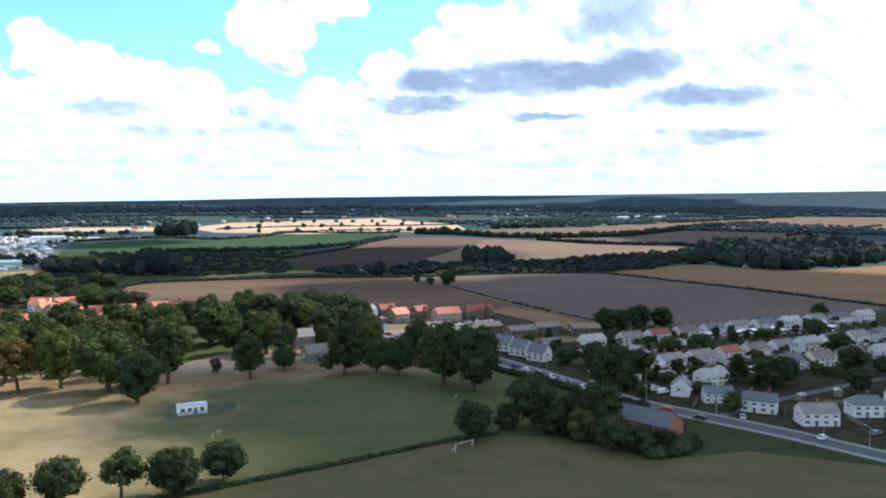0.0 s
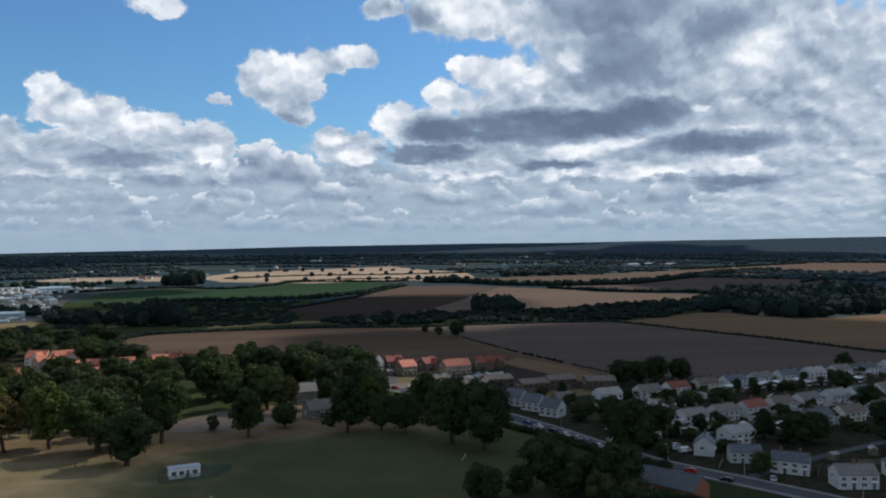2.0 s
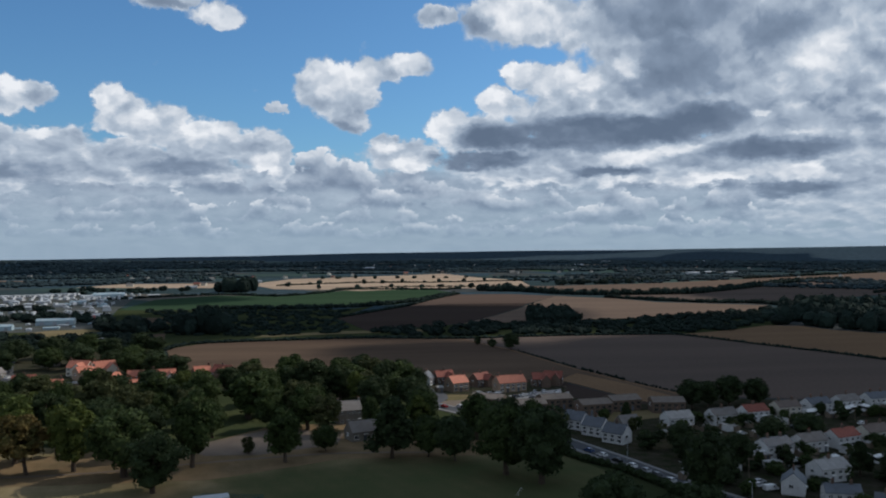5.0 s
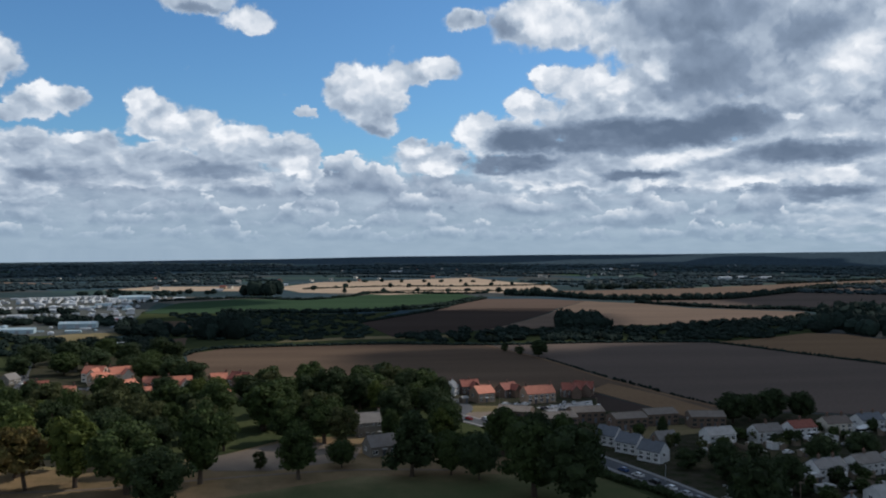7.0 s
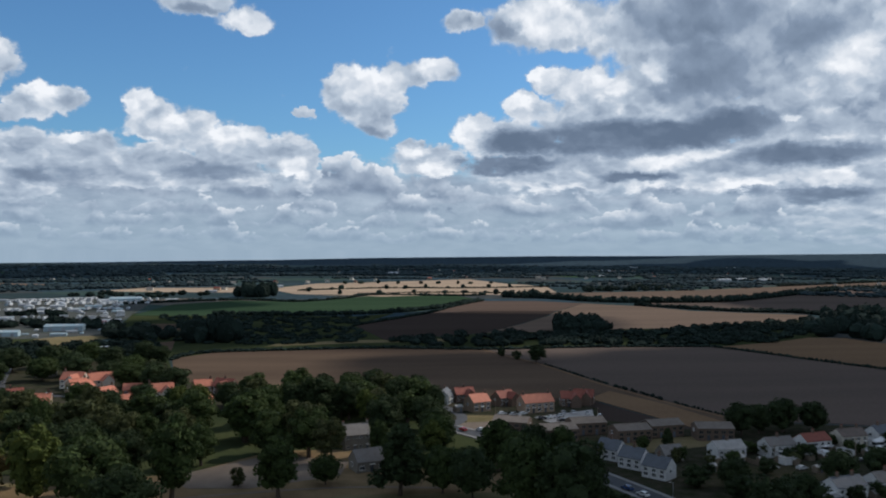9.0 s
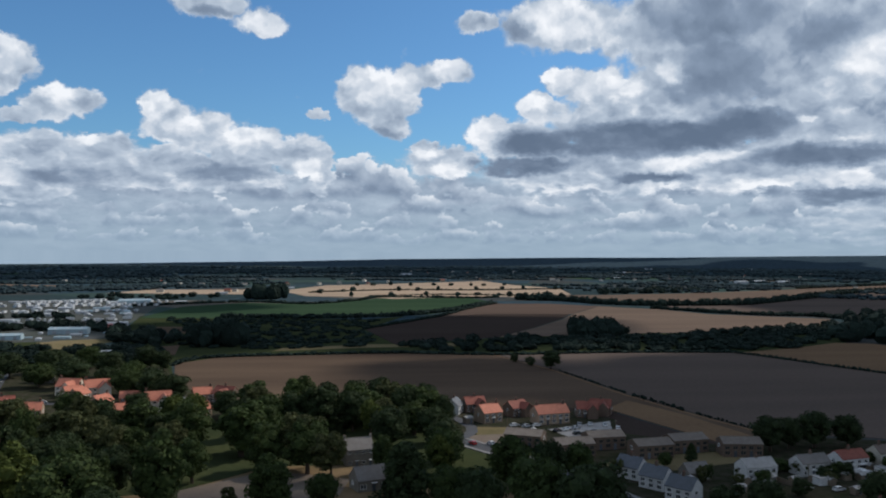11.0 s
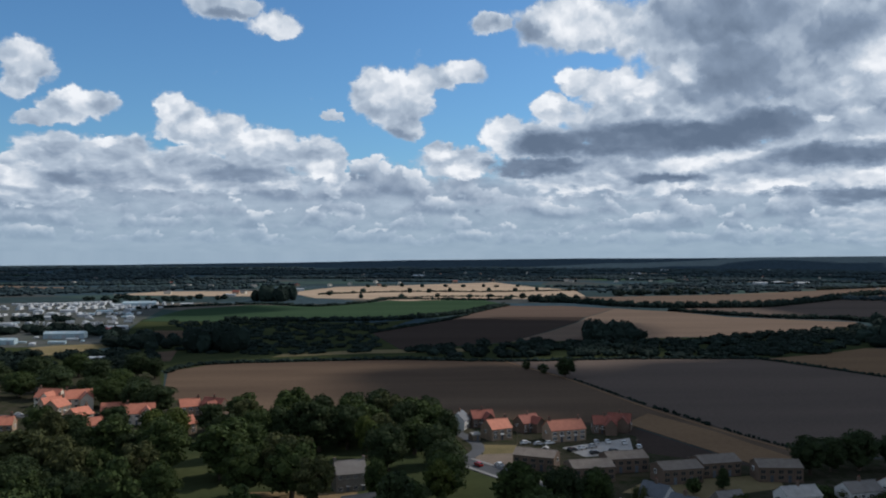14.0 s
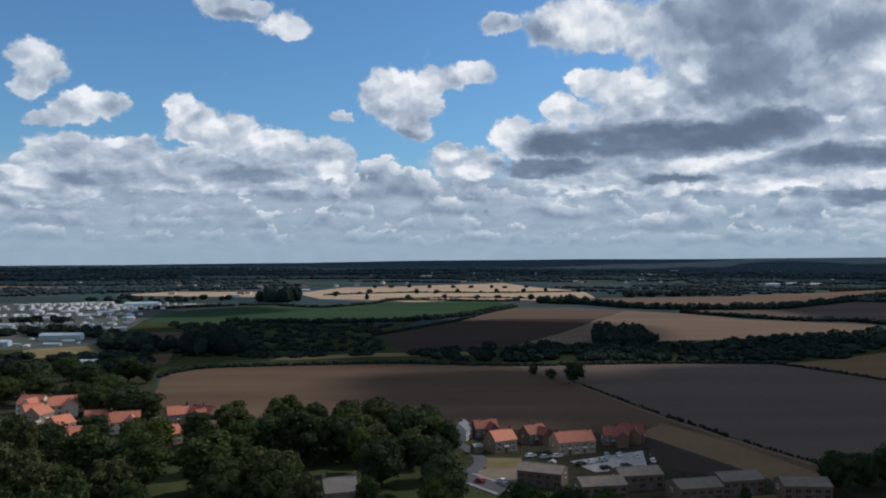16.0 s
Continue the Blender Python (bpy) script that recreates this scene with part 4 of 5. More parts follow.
# ---- hedges and woods, which nobody could count ----
def bushes(name, spots, rng, tall, wide, label, level=2, sprays=14, material=None):
    """spots: places; each gets one lumpy, leafy clump."""
    s = Shape()
    for x, y in spots:
        x, y = x * K, y * K
        h, w = tall * K * rng.uniform(0.65, 1.25), wide * K * rng.uniform(0.7, 1.3)
        c = np.array((x, y, h * 0.5))
        s.lump(c, (w, w * rng.uniform(0.8, 1.2), h * 0.56), rng, level, 0.3)
        if level > 1:
            leaves(s, c, np.array((w, w, h * 0.58)), sprays, rng, min(1.6, w * 0.3))
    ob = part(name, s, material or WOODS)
    return tagged(ob, label, "woodland" if tall > 5 else "hedge", kind="stuff")


def along(line, step, rng, jitter):
    return [(p.x + rng.normal() * jitter, p.y + rng.normal() * jitter) for p in smooth(line, step)]


rng = np.random.default_rng(21)
HEDGES = [
    ([(141, 518), (147, 478), (152, 448)], 0.9, 0.6, 2.0, "thin broken hedge between two fields"),
    ([(153, 440), (157, 424), (161, 404)], 1.3, 0.9, 2.6, "thin broken hedge between two fields"),
    ([(163, 396), (168, 378), (174, 359)], 0.9, 0.6, 1.6, "thin broken hedge between two fields"),
    ([(276, 589), (292, 549), (305, 511), (322, 468), (348, 377)], 1.5, 0.9, 1.5, "thin dark hedge along a stubble field"),
    ([(-69, 562), (-49, 594), (51, 606), (120, 592), (200, 597), (276, 591)], 1.8, 2.0, 2.4, "hedge along the top of the ploughed fields"),
    ([(45, 775), (122, 905), (168, 1011), (222, 1120)], 2.2, 2.2, 3.0, "dark hedge between green and brown fields"),
    ([(388, 1012), (406, 981), (430, 939), (464, 902), (508, 886), (520, 850)], 4.0, 3.4, 3.6, "dark hedge on the far side of a tan field"),
    ([(300, 1185), (325, 1160), (356, 1102), (414, 1066), (523, 1072), (596, 1124), (711, 1224), (894, 1383), (1010, 1410)], 7.0, 4.6, 4.4, "long hedge with trees across the plain"),
    ([(-215, 1085), (-90, 1160), (-13, 1116), (48, 1188), (89, 1266), (211, 1244), (250, 1262)], 3.0, 3.0, 4.0, "hedge with small trees beyond a green field"),
    ([(-87, 905), (0, 893), (60, 905), (93, 925), (150, 990), (215, 1112)], 4.0, 3.6, 4.0, "dark hedge in front of the green field"),
    ([(-20, 1410), (120, 1500), (260, 1490), (420, 1540)], 2.2, 2.4, 3.4, "thin hedge across pale stubble"),
    ([(70, 1300), (180, 1340), (300, 1310)], 1.8, 2.0, 3.2, "thin hedge across pale stubble"),
    ([(780, 1040), (980, 1180), (1200, 1330)], 3.0, 3.0, 5.0, "thin hedge between grey fields"),
    ([(880, 1545), (1060, 1650), (1400, 1850)], 5.0, 4.0, 6.0, "hedge at the far end of pale stubble"),
    ([(-8, 175), (13, 182.5), (28, 188), (52, 197), (66, 200)], 0.8, 0.7, 0.5, "low dark hedge between two lawns"),
    ([(-60, 158), (-30, 167), (-8, 175)], 0.8, 0.7, 0.5, "low dark hedge between two lawns"),
    ([(88, 276), (92, 266), (98, 256), (104, 236)], 1.8, 1.0, 0.9, "clipped dark hedge beside the road"),
    ([(94, 172.5), (102, 174), (110, 178.5)], 2.4, 1.5, 1.2, "clipped green hedge round a brick building"),
    ([(104, 232), (109, 222), (114, 212)], 2.6, 1.6, 1.3, "tall roadside hedge"),
]
for line, tall, wide, step, label in HEDGES:
    near = line[0][1] < 300
    bushes("hedge", along(line, step, rng, step * 0.15), rng, tall, wide, label, 2, 30 if near else 12, LEAF["dark"] if near else None)

WOOD_AREAS = [
    ([(-100, 780), (-85, 650), (-40, 632), (40, 645), (50, 690), (40, 770), (60, 870), (-80, 890), (-140, 900)], 330, 2.0, 3.2, "dark belt of trees and scrub between fields"),
    ([(-72, 652), (-44, 650), (-42, 676), (-56, 690), (-76, 684)], 40, 13.0, 5.0, "tall dark copse beside the works"),
    ([(62, 650), (90, 612), (276, 600), (330, 612), (380, 642), (320, 700), (190, 686), (146, 694)], 230, 3.6, 4.2, "dark belt of scrub between the fields"),
    ([(194, 694), (226, 684), (246, 716), (230, 738), (204, 728)], 40, 10.5, 5.5, "dark block of wood on a field edge"),
    ([(378, 650), (404, 640), (412, 606), (426, 577), (465, 580), (560, 612), (690, 800), (600, 815), (490, 806), (450, 740)], 240, 11.5, 6.0, "large dark wood beside a stubble field"),
    ([(560, 706), (585, 700), (600, 740), (570, 744)], 14, 17.0, 7.0, "tallest trees of the large dark wood"),
    ([(560, 640), (620, 640), (800, 800), (700, 805)], 80, 4.5, 4.5, "low scrub behind a stubble field"),
    ([(300, 712), (320, 650), (385, 655), (440, 740), (488, 812), (441, 778), (385, 750)], 120, 3.2, 3.6, "dark scrub along a wood edge"),
    ([(262, 1196), (318, 1168), (330, 1188), (275, 1220)], 26, 9.0, 5.0, "copse at a field corner"),
    ([(-150, 560), (-72, 566), (-95, 640), (-130, 650), (-180, 640)], 90, 3.8, 3.4, "trees round a small paddock"),
    ([(-230, 560), (-150, 560), (-180, 640), (-210, 690), (-300, 690)], 90, 3.6, 3.6, "belt of trees by the works"),
    ([(-150, 700), (-95, 660), (-90, 700), (-140, 740)], 30, 8.0, 5.0, "trees by the works yard"),
    ([(-110, 1240), (-60, 1215), (-45, 1255), (-95, 1280)], 26, 16.0, 8.0, "dark copse beyond the green field"),
    ([(-320, 1200), (-200, 1180), (-120, 1300), (-330, 1370)], 30, 5.0, 4.5, "trees behind the works"),
    ([(-420, 860), (-300, 840), (-300, 900), (-430, 930)], 24, 7.0, 5.0, "trees between works sheds"),
    ([(-200, 760), (-160, 770), (-170, 800), (-215, 800)], 14, 7.0, 4.5, "trees between works sheds"),
    ([(-340, 770), (-188, 776), (-186, 802), (-350, 804)], 60, 5.5, 4.5, "dark trees between rows of works sheds"),
    ([(-330, 905), (-230, 905), (-225, 915), (-330, 918)], 26, 5.0, 4.0, "trees between works sheds"),
    ([(430, 1345), (520, 1370), (640, 1410), (620, 1480), (450, 1440)], 50, 7.0, 5.0, "scrub beyond tan fields"),
]
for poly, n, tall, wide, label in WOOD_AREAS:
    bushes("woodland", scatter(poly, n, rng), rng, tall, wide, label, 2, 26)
# dotted trees on the far strips
for line in ([(-10, 1400), (120, 1490), (400, 1520)], [(60, 1700), (340, 1700)], [(60, 1290), (150, 1330), (300, 1300)]):
    bushes("far_tree_line", along(line, 34.0, rng, 12.0), rng, 6.0, 4.0, "dotted dark trees along a far hedge", 2, 16)


RIGHT_STUBBLE, MAIN_STUBBLE = [outline for name, outline, material, label, z in FIELDS if len(outline) in (17, 13) and name == "pale_stubble"]


def far_lines():
    """Woods and hedges of the far plain, thinning out to the horizon."""
    r = np.random.default_rng(77)
    for ring, (near, far, n, tall, wide, gap) in enumerate([(1380, 2200, 95, 5.0, 5.0, 5.0), (2200, 3200, 130, 6.5, 7.0, 7.5), (3200, 4050, 150, 8.5, 10.0, 11.0)]):
        spots = []
        for i in range(n):
            a = r.uniform(-0.55, 0.95)
            d = r.uniform(near, far)
            cx, cy = d * math.sin(a), d * math.cos(a)
            if (-340 < cx < 460 and cy < 1700 - 0.3 * abs(cx)) or (-150 < cx < 460 and cy < 1980) or inside(cx, cy, RIGHT_STUBBLE):
                continue
            turn = -a + r.normal() * 0.22
            long = r.uniform(60, 520)
            deep = r.uniform(3, 12) if r.uniform() < 0.65 else r.uniform(20, 90)
            for k in range(int(long / gap * (1.0 + deep / 60))):
                u, w = r.uniform(-long / 2, long / 2), r.uniform(-deep / 2, deep / 2)
                x, y = cx + u * math.cos(turn) - w * math.sin(turn), cy + u * math.sin(turn) + w * math.cos(turn)
                if not inside(x, y, RIGHT_STUBBLE) and not inside(x, y, MAIN_STUBBLE):
                    spots.append((x, y))
        bushes("far_woodland", spots, r, tall, wide, "dark woods and hedges of the distant plain, blued with painted haze", 1, 0, WOODS_HAZED)


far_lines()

# ---- houses ----
TILE_BROWNGREY = surface("brown_grey_tiles", (0.20, 0.17, 0.145), (0.15, 0.125, 0.11), 0.8, 0.5, 6.0, gloss=0.1)
WINDOWS = {}


def window(parent, x, y, z, w, h, turn, trim=None):
    """A white frame with its pane, standing a little proud of the wall. turn: where it faces, 0 for -y."""
    trim = trim or PAINT_WHITE
    key = (w, h, trim.name)
    if key not in WINDOWS:
        t = 0.09
        fr = Shape().box((0, 0, h / 2 - t / 2), (w, 0.10, t)).box((0, -0.03, -h / 2), (w + 0.16, 0.18, 0.08))
        fr.box((-w / 2 + t / 2, 0, 0.0), (t, 0.10, h - 2 * t)).box((w / 2 - t / 2, 0, 0.0), (t, 0.10, h - 2 * t)).box((0, 0, 0), (t, 0.10, h - 2 * t))
        pn = Shape().box((0, 0.01, 0.0), (w - 2 * t, 0.05, h - 2 * t))
        WINDOWS[key] = fr.mesh("window", trim), pn.mesh("pane", GLASS)
    fr, pn = WINDOWS[key]
    ob = part("window", fr, None, parent)
    ob.matrix_basis = pose(x, y, z, 0, 0, turn)
    part("pane", pn, None, ob)


DOORS = {}


def door(parent, x, y, turn, hooded=True):
    if not DOORS:
        DOORS["leaf"] = Shape().box((0, 0, 1.02), (0.92, 0.08, 2.04)).mesh("door", DOOR_PAINT)
        DOORS["hood"] = Shape().box((0, -0.35, 2.35), (1.7, 0.8, 0.10)).mesh("porch_hood", PAINT_WHITE)
    ob = part("door", DOORS["leaf"], None, parent)
    ob.matrix_basis = pose(x, y, 0, 0, 0, turn)
    if hooded:
        hood = part("porch_hood", DOORS["hood"], None, parent)
        hood.matrix_basis = pose(x, y, 0, 0, 0, turn)


def roof_shape(w, d, eave, ridge, over=0.35, hip=0.0):
    """Two slopes with thickness and overhang, ridge along x; hip draws the ridge's ends in."""
    s = Shape()
    t = 0.16
    drop = over * (ridge - eave) / (d / 2)
    x1, y1 = w / 2 + (over if hip else 0.12), d / 2 + over
    ze, xr = eave - drop, w / 2 - hip + (0.12 if not hip else 0)
    if not hip:
        # two slabs meeting at the ridge, open over the gables
        for sgn in (-1, 1):
            q = [(-x1, sgn * y1, ze), (x1, sgn * y1, ze), (x1, 0.0, ridge), (-x1, 0.0, ridge)]
            f = [(0, 1, 2, 3), (7, 6, 5, 4), (0, 4, 5, 1), (1, 5, 6, 2), (2, 6, 7, 3), (3, 7, 4, 0)]
            s.add([(x, y, z + t) for x, y, z in q] + q, f if sgn < 0 else [p[::-1] for p in f])
        s.box((0, 0, ridge + t), (2 * x1, 0.28, 0.12))
        return s
    low = [(-x1, -y1, ze), (x1, -y1, ze), (x1, y1, ze), (-x1, y1, ze), (-xr, 0, ridge), (xr, 0, ridge)]
    s.add([(x, y, z + t) for x, y, z in low] + low,
          [(0, 1, 5, 4), (2, 3, 4, 5), (1, 2, 5), (3, 0, 4), (6, 10, 11, 7), (8, 11, 10, 9), (7, 11, 8), (9, 10, 6), (0, 6, 7, 1), (1, 7, 8, 2), (2, 8, 9, 3), (3, 9, 6, 0)])
    s.box((0, 0, ridge + t), (2 * xr, 0.28, 0.12))
    return s


def wall_shape(w, d, eave, ridge, gable=True):
    e = [(-w / 2, -d / 2), (w / 2, -d / 2), (w / 2, d / 2), (-w / 2, d / 2)]
    pts = [(x, y, -0.3) for x, y in e] + [(x, y, eave) for x, y in e]
    f = [(3, 2, 1, 0), (0, 1, 5, 4), (2, 3, 7, 6)]
    if gable:
        pts += [(-w / 2, 0, ridge), (w / 2, 0, ridge)]
        f += [(1, 2, 6, 9, 5), (3, 0, 4, 8, 7), (4, 5, 9, 8), (6, 7, 8, 9)]
    else:
        f += [(1, 2, 6, 5), (3, 0, 4, 7), (4, 5, 6, 7)]
    return Shape().add(pts, f)


def house_kind(label, w=12.0, d=7.0, eave=4.5, ridge=6.8, wall=None, roof=None, bays=4, floors=2, hip=0.0, chimneys=(0.0,), end_window=True, wing=None, stack=None, trim=None):
    top = thing("house", label, "house", "village houses")
    body = wall_shape(w, d, eave, ridge, not hip)
    if wing:
        wx, ww, wd = wing
        k = wall_shape(wd, ww, eave, ridge - 0.6)
        body.add([(wx + y, -d / 2 - wd / 2 + 0.2 - x * 1.0, z) for x, y, z in k.v], k.f)
    part("wall", body, wall, top)
    part("roof", roof_shape(w, d, eave, ridge, hip=hip), roof, top)
    if wing:
        wx, ww, wd = wing
        k = roof_shape(wd + 2.0, ww, eave, ridge - 0.6)
        part("wing_roof", Shape().add([(wx + y, -d / 2 - wd / 2 + 1.0 - x, z + 0.02) for x, y, z in k.v], k.f), roof, top)
    for cx in chimneys:
        c = Shape().box((cx * w / 2, 0.0, ridge + 0.3), (0.95, 0.6, 2.0)).box((cx * w / 2, 0, ridge + 1.3), (1.08, 0.72, 0.14))
        ch = part("chimney", c, stack or BRICK_BROWN, top)
        part("chimney_pot", Shape().tube((cx * w / 2 - 0.2, 0, ridge + 1.3), (cx * w / 2 - 0.2, 0, ridge + 1.75), 0.13, 0.11).tube((cx * w / 2 + 0.2, 0, ridge + 1.3), (cx * w / 2 + 0.2, 0, ridge + 1.75), 0.13, 0.11), PANTILE_DARK, ch)
    step = w / bays
    for face, turn in ((-1, 0), (1, 180)):
        for i in range(bays):
            x = -w / 2 + step * (i + 0.5)
            if wing and face < 0 and abs(x - wing[0]) < wing[1] / 2 + 0.5:
                continue
            if floors > 1:
                window(top, x, face * (d / 2 + 0.04), eave - 1.25, 1.5, 1.15, turn, trim)
            if face < 0 and i % 2 == 1:
                door(top, x, -(d / 2 + 0.04), 0, trim is None)
            else:
                window(top, x, face * (d / 2 + 0.04), 1.45, 1.7, 1.25, turn, trim)
    if end_window:
        for face, turn in ((-1, -90), (1, 90)):
            window(top, face * (w / 2 + 0.04), 0.6, eave - 1.25, 1.5, 1.15, turn)
    return top


SEMI = house_kind("white rendered pair of houses with grey tiled roof", wall=RENDER_WHITE, roof=TILE_GREY)
SEMI_SLATE = house_kind("white rendered pair of houses with dark slate roof", wall=RENDER_WHITE, roof=SLATE, chimneys=(-0.5, 0.5))
SEMI_PALE = house_kind("white rendered pair of houses with pale weathered roof", wall=RENDER_WHITE, roof=TILE_PALE, chimneys=(0.0,))
SEMI_BROWN = house_kind("cream rendered pair of houses with brown tiled roof", wall=RENDER_CREAM, roof=TILE_BROWN, chimneys=(-0.6, 0.6))
SEMI_RED = house_kind("white rendered pair of houses with dark red roof", wall=RENDER_WHITE, roof=PANTILE_DARK)
HIPPED = house_kind("white rendered pair of houses with hipped slate roof", wall=RENDER_WHITE, roof=SLATE, hip=2.6)
COTTAGE = house_kind("white gabled cottage with dark slate roof", w=9.0, d=7.0, eave=4.2, ridge=7.2, wall=RENDER_WHITE, roof=SLATE, bays=3)
FLATS = house_kind("low brown-brick block with grey pitched roof", w=12.6, d=7.6, eave=4.3, ridge=5.7, wall=BRICK_BROWN, roof=TILE_BROWNGREY, bays=5, chimneys=(), trim=TIMBER)
RED_LONG = house_kind("long buff-brick house with orange pantile roof", w=14.0, d=7.6, eave=4.5, ridge=7.3, wall=BRICK_BUFF, roof=PANTILE, bays=5, chimneys=(-0.85, 0.85))
RED_HOUSE = house_kind("buff-brick house with orange pantile roof", w=9.0, d=7.4, eave=4.4, ridge=7.2, wall=BRICK_BUFF, roof=PANTILE, bays=3, chimneys=(0.85,))
RED_WING = house_kind("cream house with orange pantile roof and front wing", w=12.0, d=7.6, eave=5.0, ridge=8.4, wall=RENDER_CREAM, roof=PANTILE, bays=4, chimneys=(-0.85,), wing=(2.6, 5.6, 5.0))
RED_DARK = house_kind("brick house with dark red tiled roof", w=11.0, d=7.6, eave=4.6, ridge=7.8, wall=BRICK_BROWN, roof=PANTILE_DARK, bays=4, chimneys=(0.0,), wing=(2.0, 5.0, 4.0))
RED_LOW = house_kind("long low building with orange pantile roof", w=16.0, d=6.0, eave=2.8, ridge=5.4, wall=BRICK_RED, roof=PANTILE, bays=5, floors=1, chimneys=())
MANOR = house_kind("tall old stone house with grey stone roof", w=12.0, d=9.0, eave=7.0, ridge=11.0, wall=STONE, roof=TILE_GREY, bays=4, chimneys=(-0.95, 0.95), stack=STONE)
STONE_BARN = house_kind("low stone outbuilding with grey roof", w=9.0, d=6.5, eave=3.2, ridge=6.0, wall=STONE, roof=TILE_GREY, bays=3, floors=1, chimneys=())

# front row beside the main road
for kind, x, y, turn, s in [(SEMI, 152.5, 189, -14, 1.0), (HIPPED, 172, 193, -14, 1.0), (SEMI_SLATE, 145.5, 204, -40, 0.95), (COTTAGE, 134, 227, 55, 0.95), (SEMI_SLATE, 140, 216.5, -20, 0.85), (SEMI_PALE, 150, 236, 10, 1.0),
                            (SEMI_BROWN, 190, 198, -14, 1.0), (SEMI, 207, 203, -14, 1.0), (SEMI_PALE, 225, 207, -14, 1.0),
                            (SEMI_SLATE, 190, 251, 10, 1.0), (SEMI_BROWN, 205, 254, 10, 1.0), (SEMI, 221, 257, 10, 1.0), (SEMI_PALE, 238, 260, 10, 1.0)]:
    place(kind, x, y, turn, s)
# middle row
for i, (kind, x, y) in enumerate([(SEMI_SLATE, 150, 262), (SEMI, 164, 265.5), (SEMI_RED, 178, 269.5), (SEMI_BROWN, 192, 273.5), (SEMI, 206, 277), (SEMI_PALE, 220.5, 280.5), (SEMI_SLATE, 235, 284.5), (SEMI, 250, 288), (HIPPED, 265, 292), (SEMI_PALE, 281, 296)]):
    place(kind, x, y, 14 + (i % 3 - 1) * 1.5)
# back row by the field
for i, (kind, x, y) in enumerate([(SEMI_PALE, 139.5, 304.5), (SEMI, 157.5, 307), (SEMI_RED, 172, 311), (SEMI_BROWN, 188, 316), (SEMI_SLATE, 203, 319.5), (SEMI, 218, 323), (SEMI_SLATE, 233, 326), (SEMI_PALE, 249, 329), (SEMI, 265, 332), (HIPPED, 281, 335), (SEMI_PALE, 297, 338)]):
    place(kind, x, y, 10 + (i % 3 - 1) * 2)
# cottages beside the road's far end
for x, y, turn in [(110.5, 287, 128), (107.5, 298, 128), (104.5, 309, 128)]:
    place(COTTAGE, x, y, turn)
place(STONE_BARN, 121.5, 305, 10, 0.95, label="low grey outbuilding with pale roof")
# brown-brick blocks
for x, y, turn in [(83, 350, -28), (95, 336, 6), (108, 345, 6), (119, 332, 8), (133, 338, 8), (148, 331, -8)]:
    place(FLATS, x, y, turn, 1.18)
# red-roofed houses before the ploughed field
for kind, x, y, turn in [(RED_HOUSE, 78, 390, 24), (RED_LONG, 100.7, 386, 13), (RED_DARK, 91, 401, 30), (RED_DARK, 118, 396, -8), (RED_DARK, 76, 411, 10), (RED_DARK, 125, 400, -24)]:
    place(kind, x, y, turn, 0.92 if kind is RED_DARK else 1.12)
place(COTTAGE, 67.5, 408, 66, label="white gabled cottage behind trees")
# left cluster
for kind, x, y, turn in [(RED_WING, -95, 466, -16), (RED_WING, -83, 463, 24), (RED_HOUSE, -90, 452, 40), (RED_HOUSE, -86, 447, 70), (RED_LOW, -62, 446, 6), (RED_WING, -50, 428, 14), (RED_LOW, -64, 416, 22), (RED_HOUSE, -35, 443, 20), (RED_DARK, -25, 441, -30),
                         (RED_HOUSE, -31, 408, 40), (RED_LONG, -95, 412, 8), (RED_DARK, -108, 424, 20), (RED_HOUSE, -72, 428, 60), (RED_HOUSE, 11, 350, 20)]:
    place(kind, x, y, turn, 1.05)
place(MANOR, 27.5, 333, 14, 0.84)
place(STONE_BARN, 30, 306, 20, 1.2)
for x, y, turn, s in [(-119, 505, 10, 1.2), (-132, 462, 70, 1.0)]:
    place(STONE_BARN, x, y, turn, s, label="grey-roofed outbuilding among trees")
# brick hall behind the hedge
HALL = thing("brick_hall", "low red-brick hall with dark grey roof", "hall")
part("wall", wall_shape(17, 8.5, 3.2, 6.2), BRICK_RED, HALL)
part("roof", roof_shape(17, 8.5, 3.2, 6.2, 0.4), SLATE, HALL)
for x in (-6, -3, 0, 3, 6):
    window(HALL, x, -4.29, 1.7, 1.4, 1.1, 0)
door(HALL, -7.6, -4.29, 0)
HALL.matrix_basis = pose(105.5 * K, 194.5 * K, 0.05, 0, 0, -58) @ Matrix.Scale(1.1, 4)


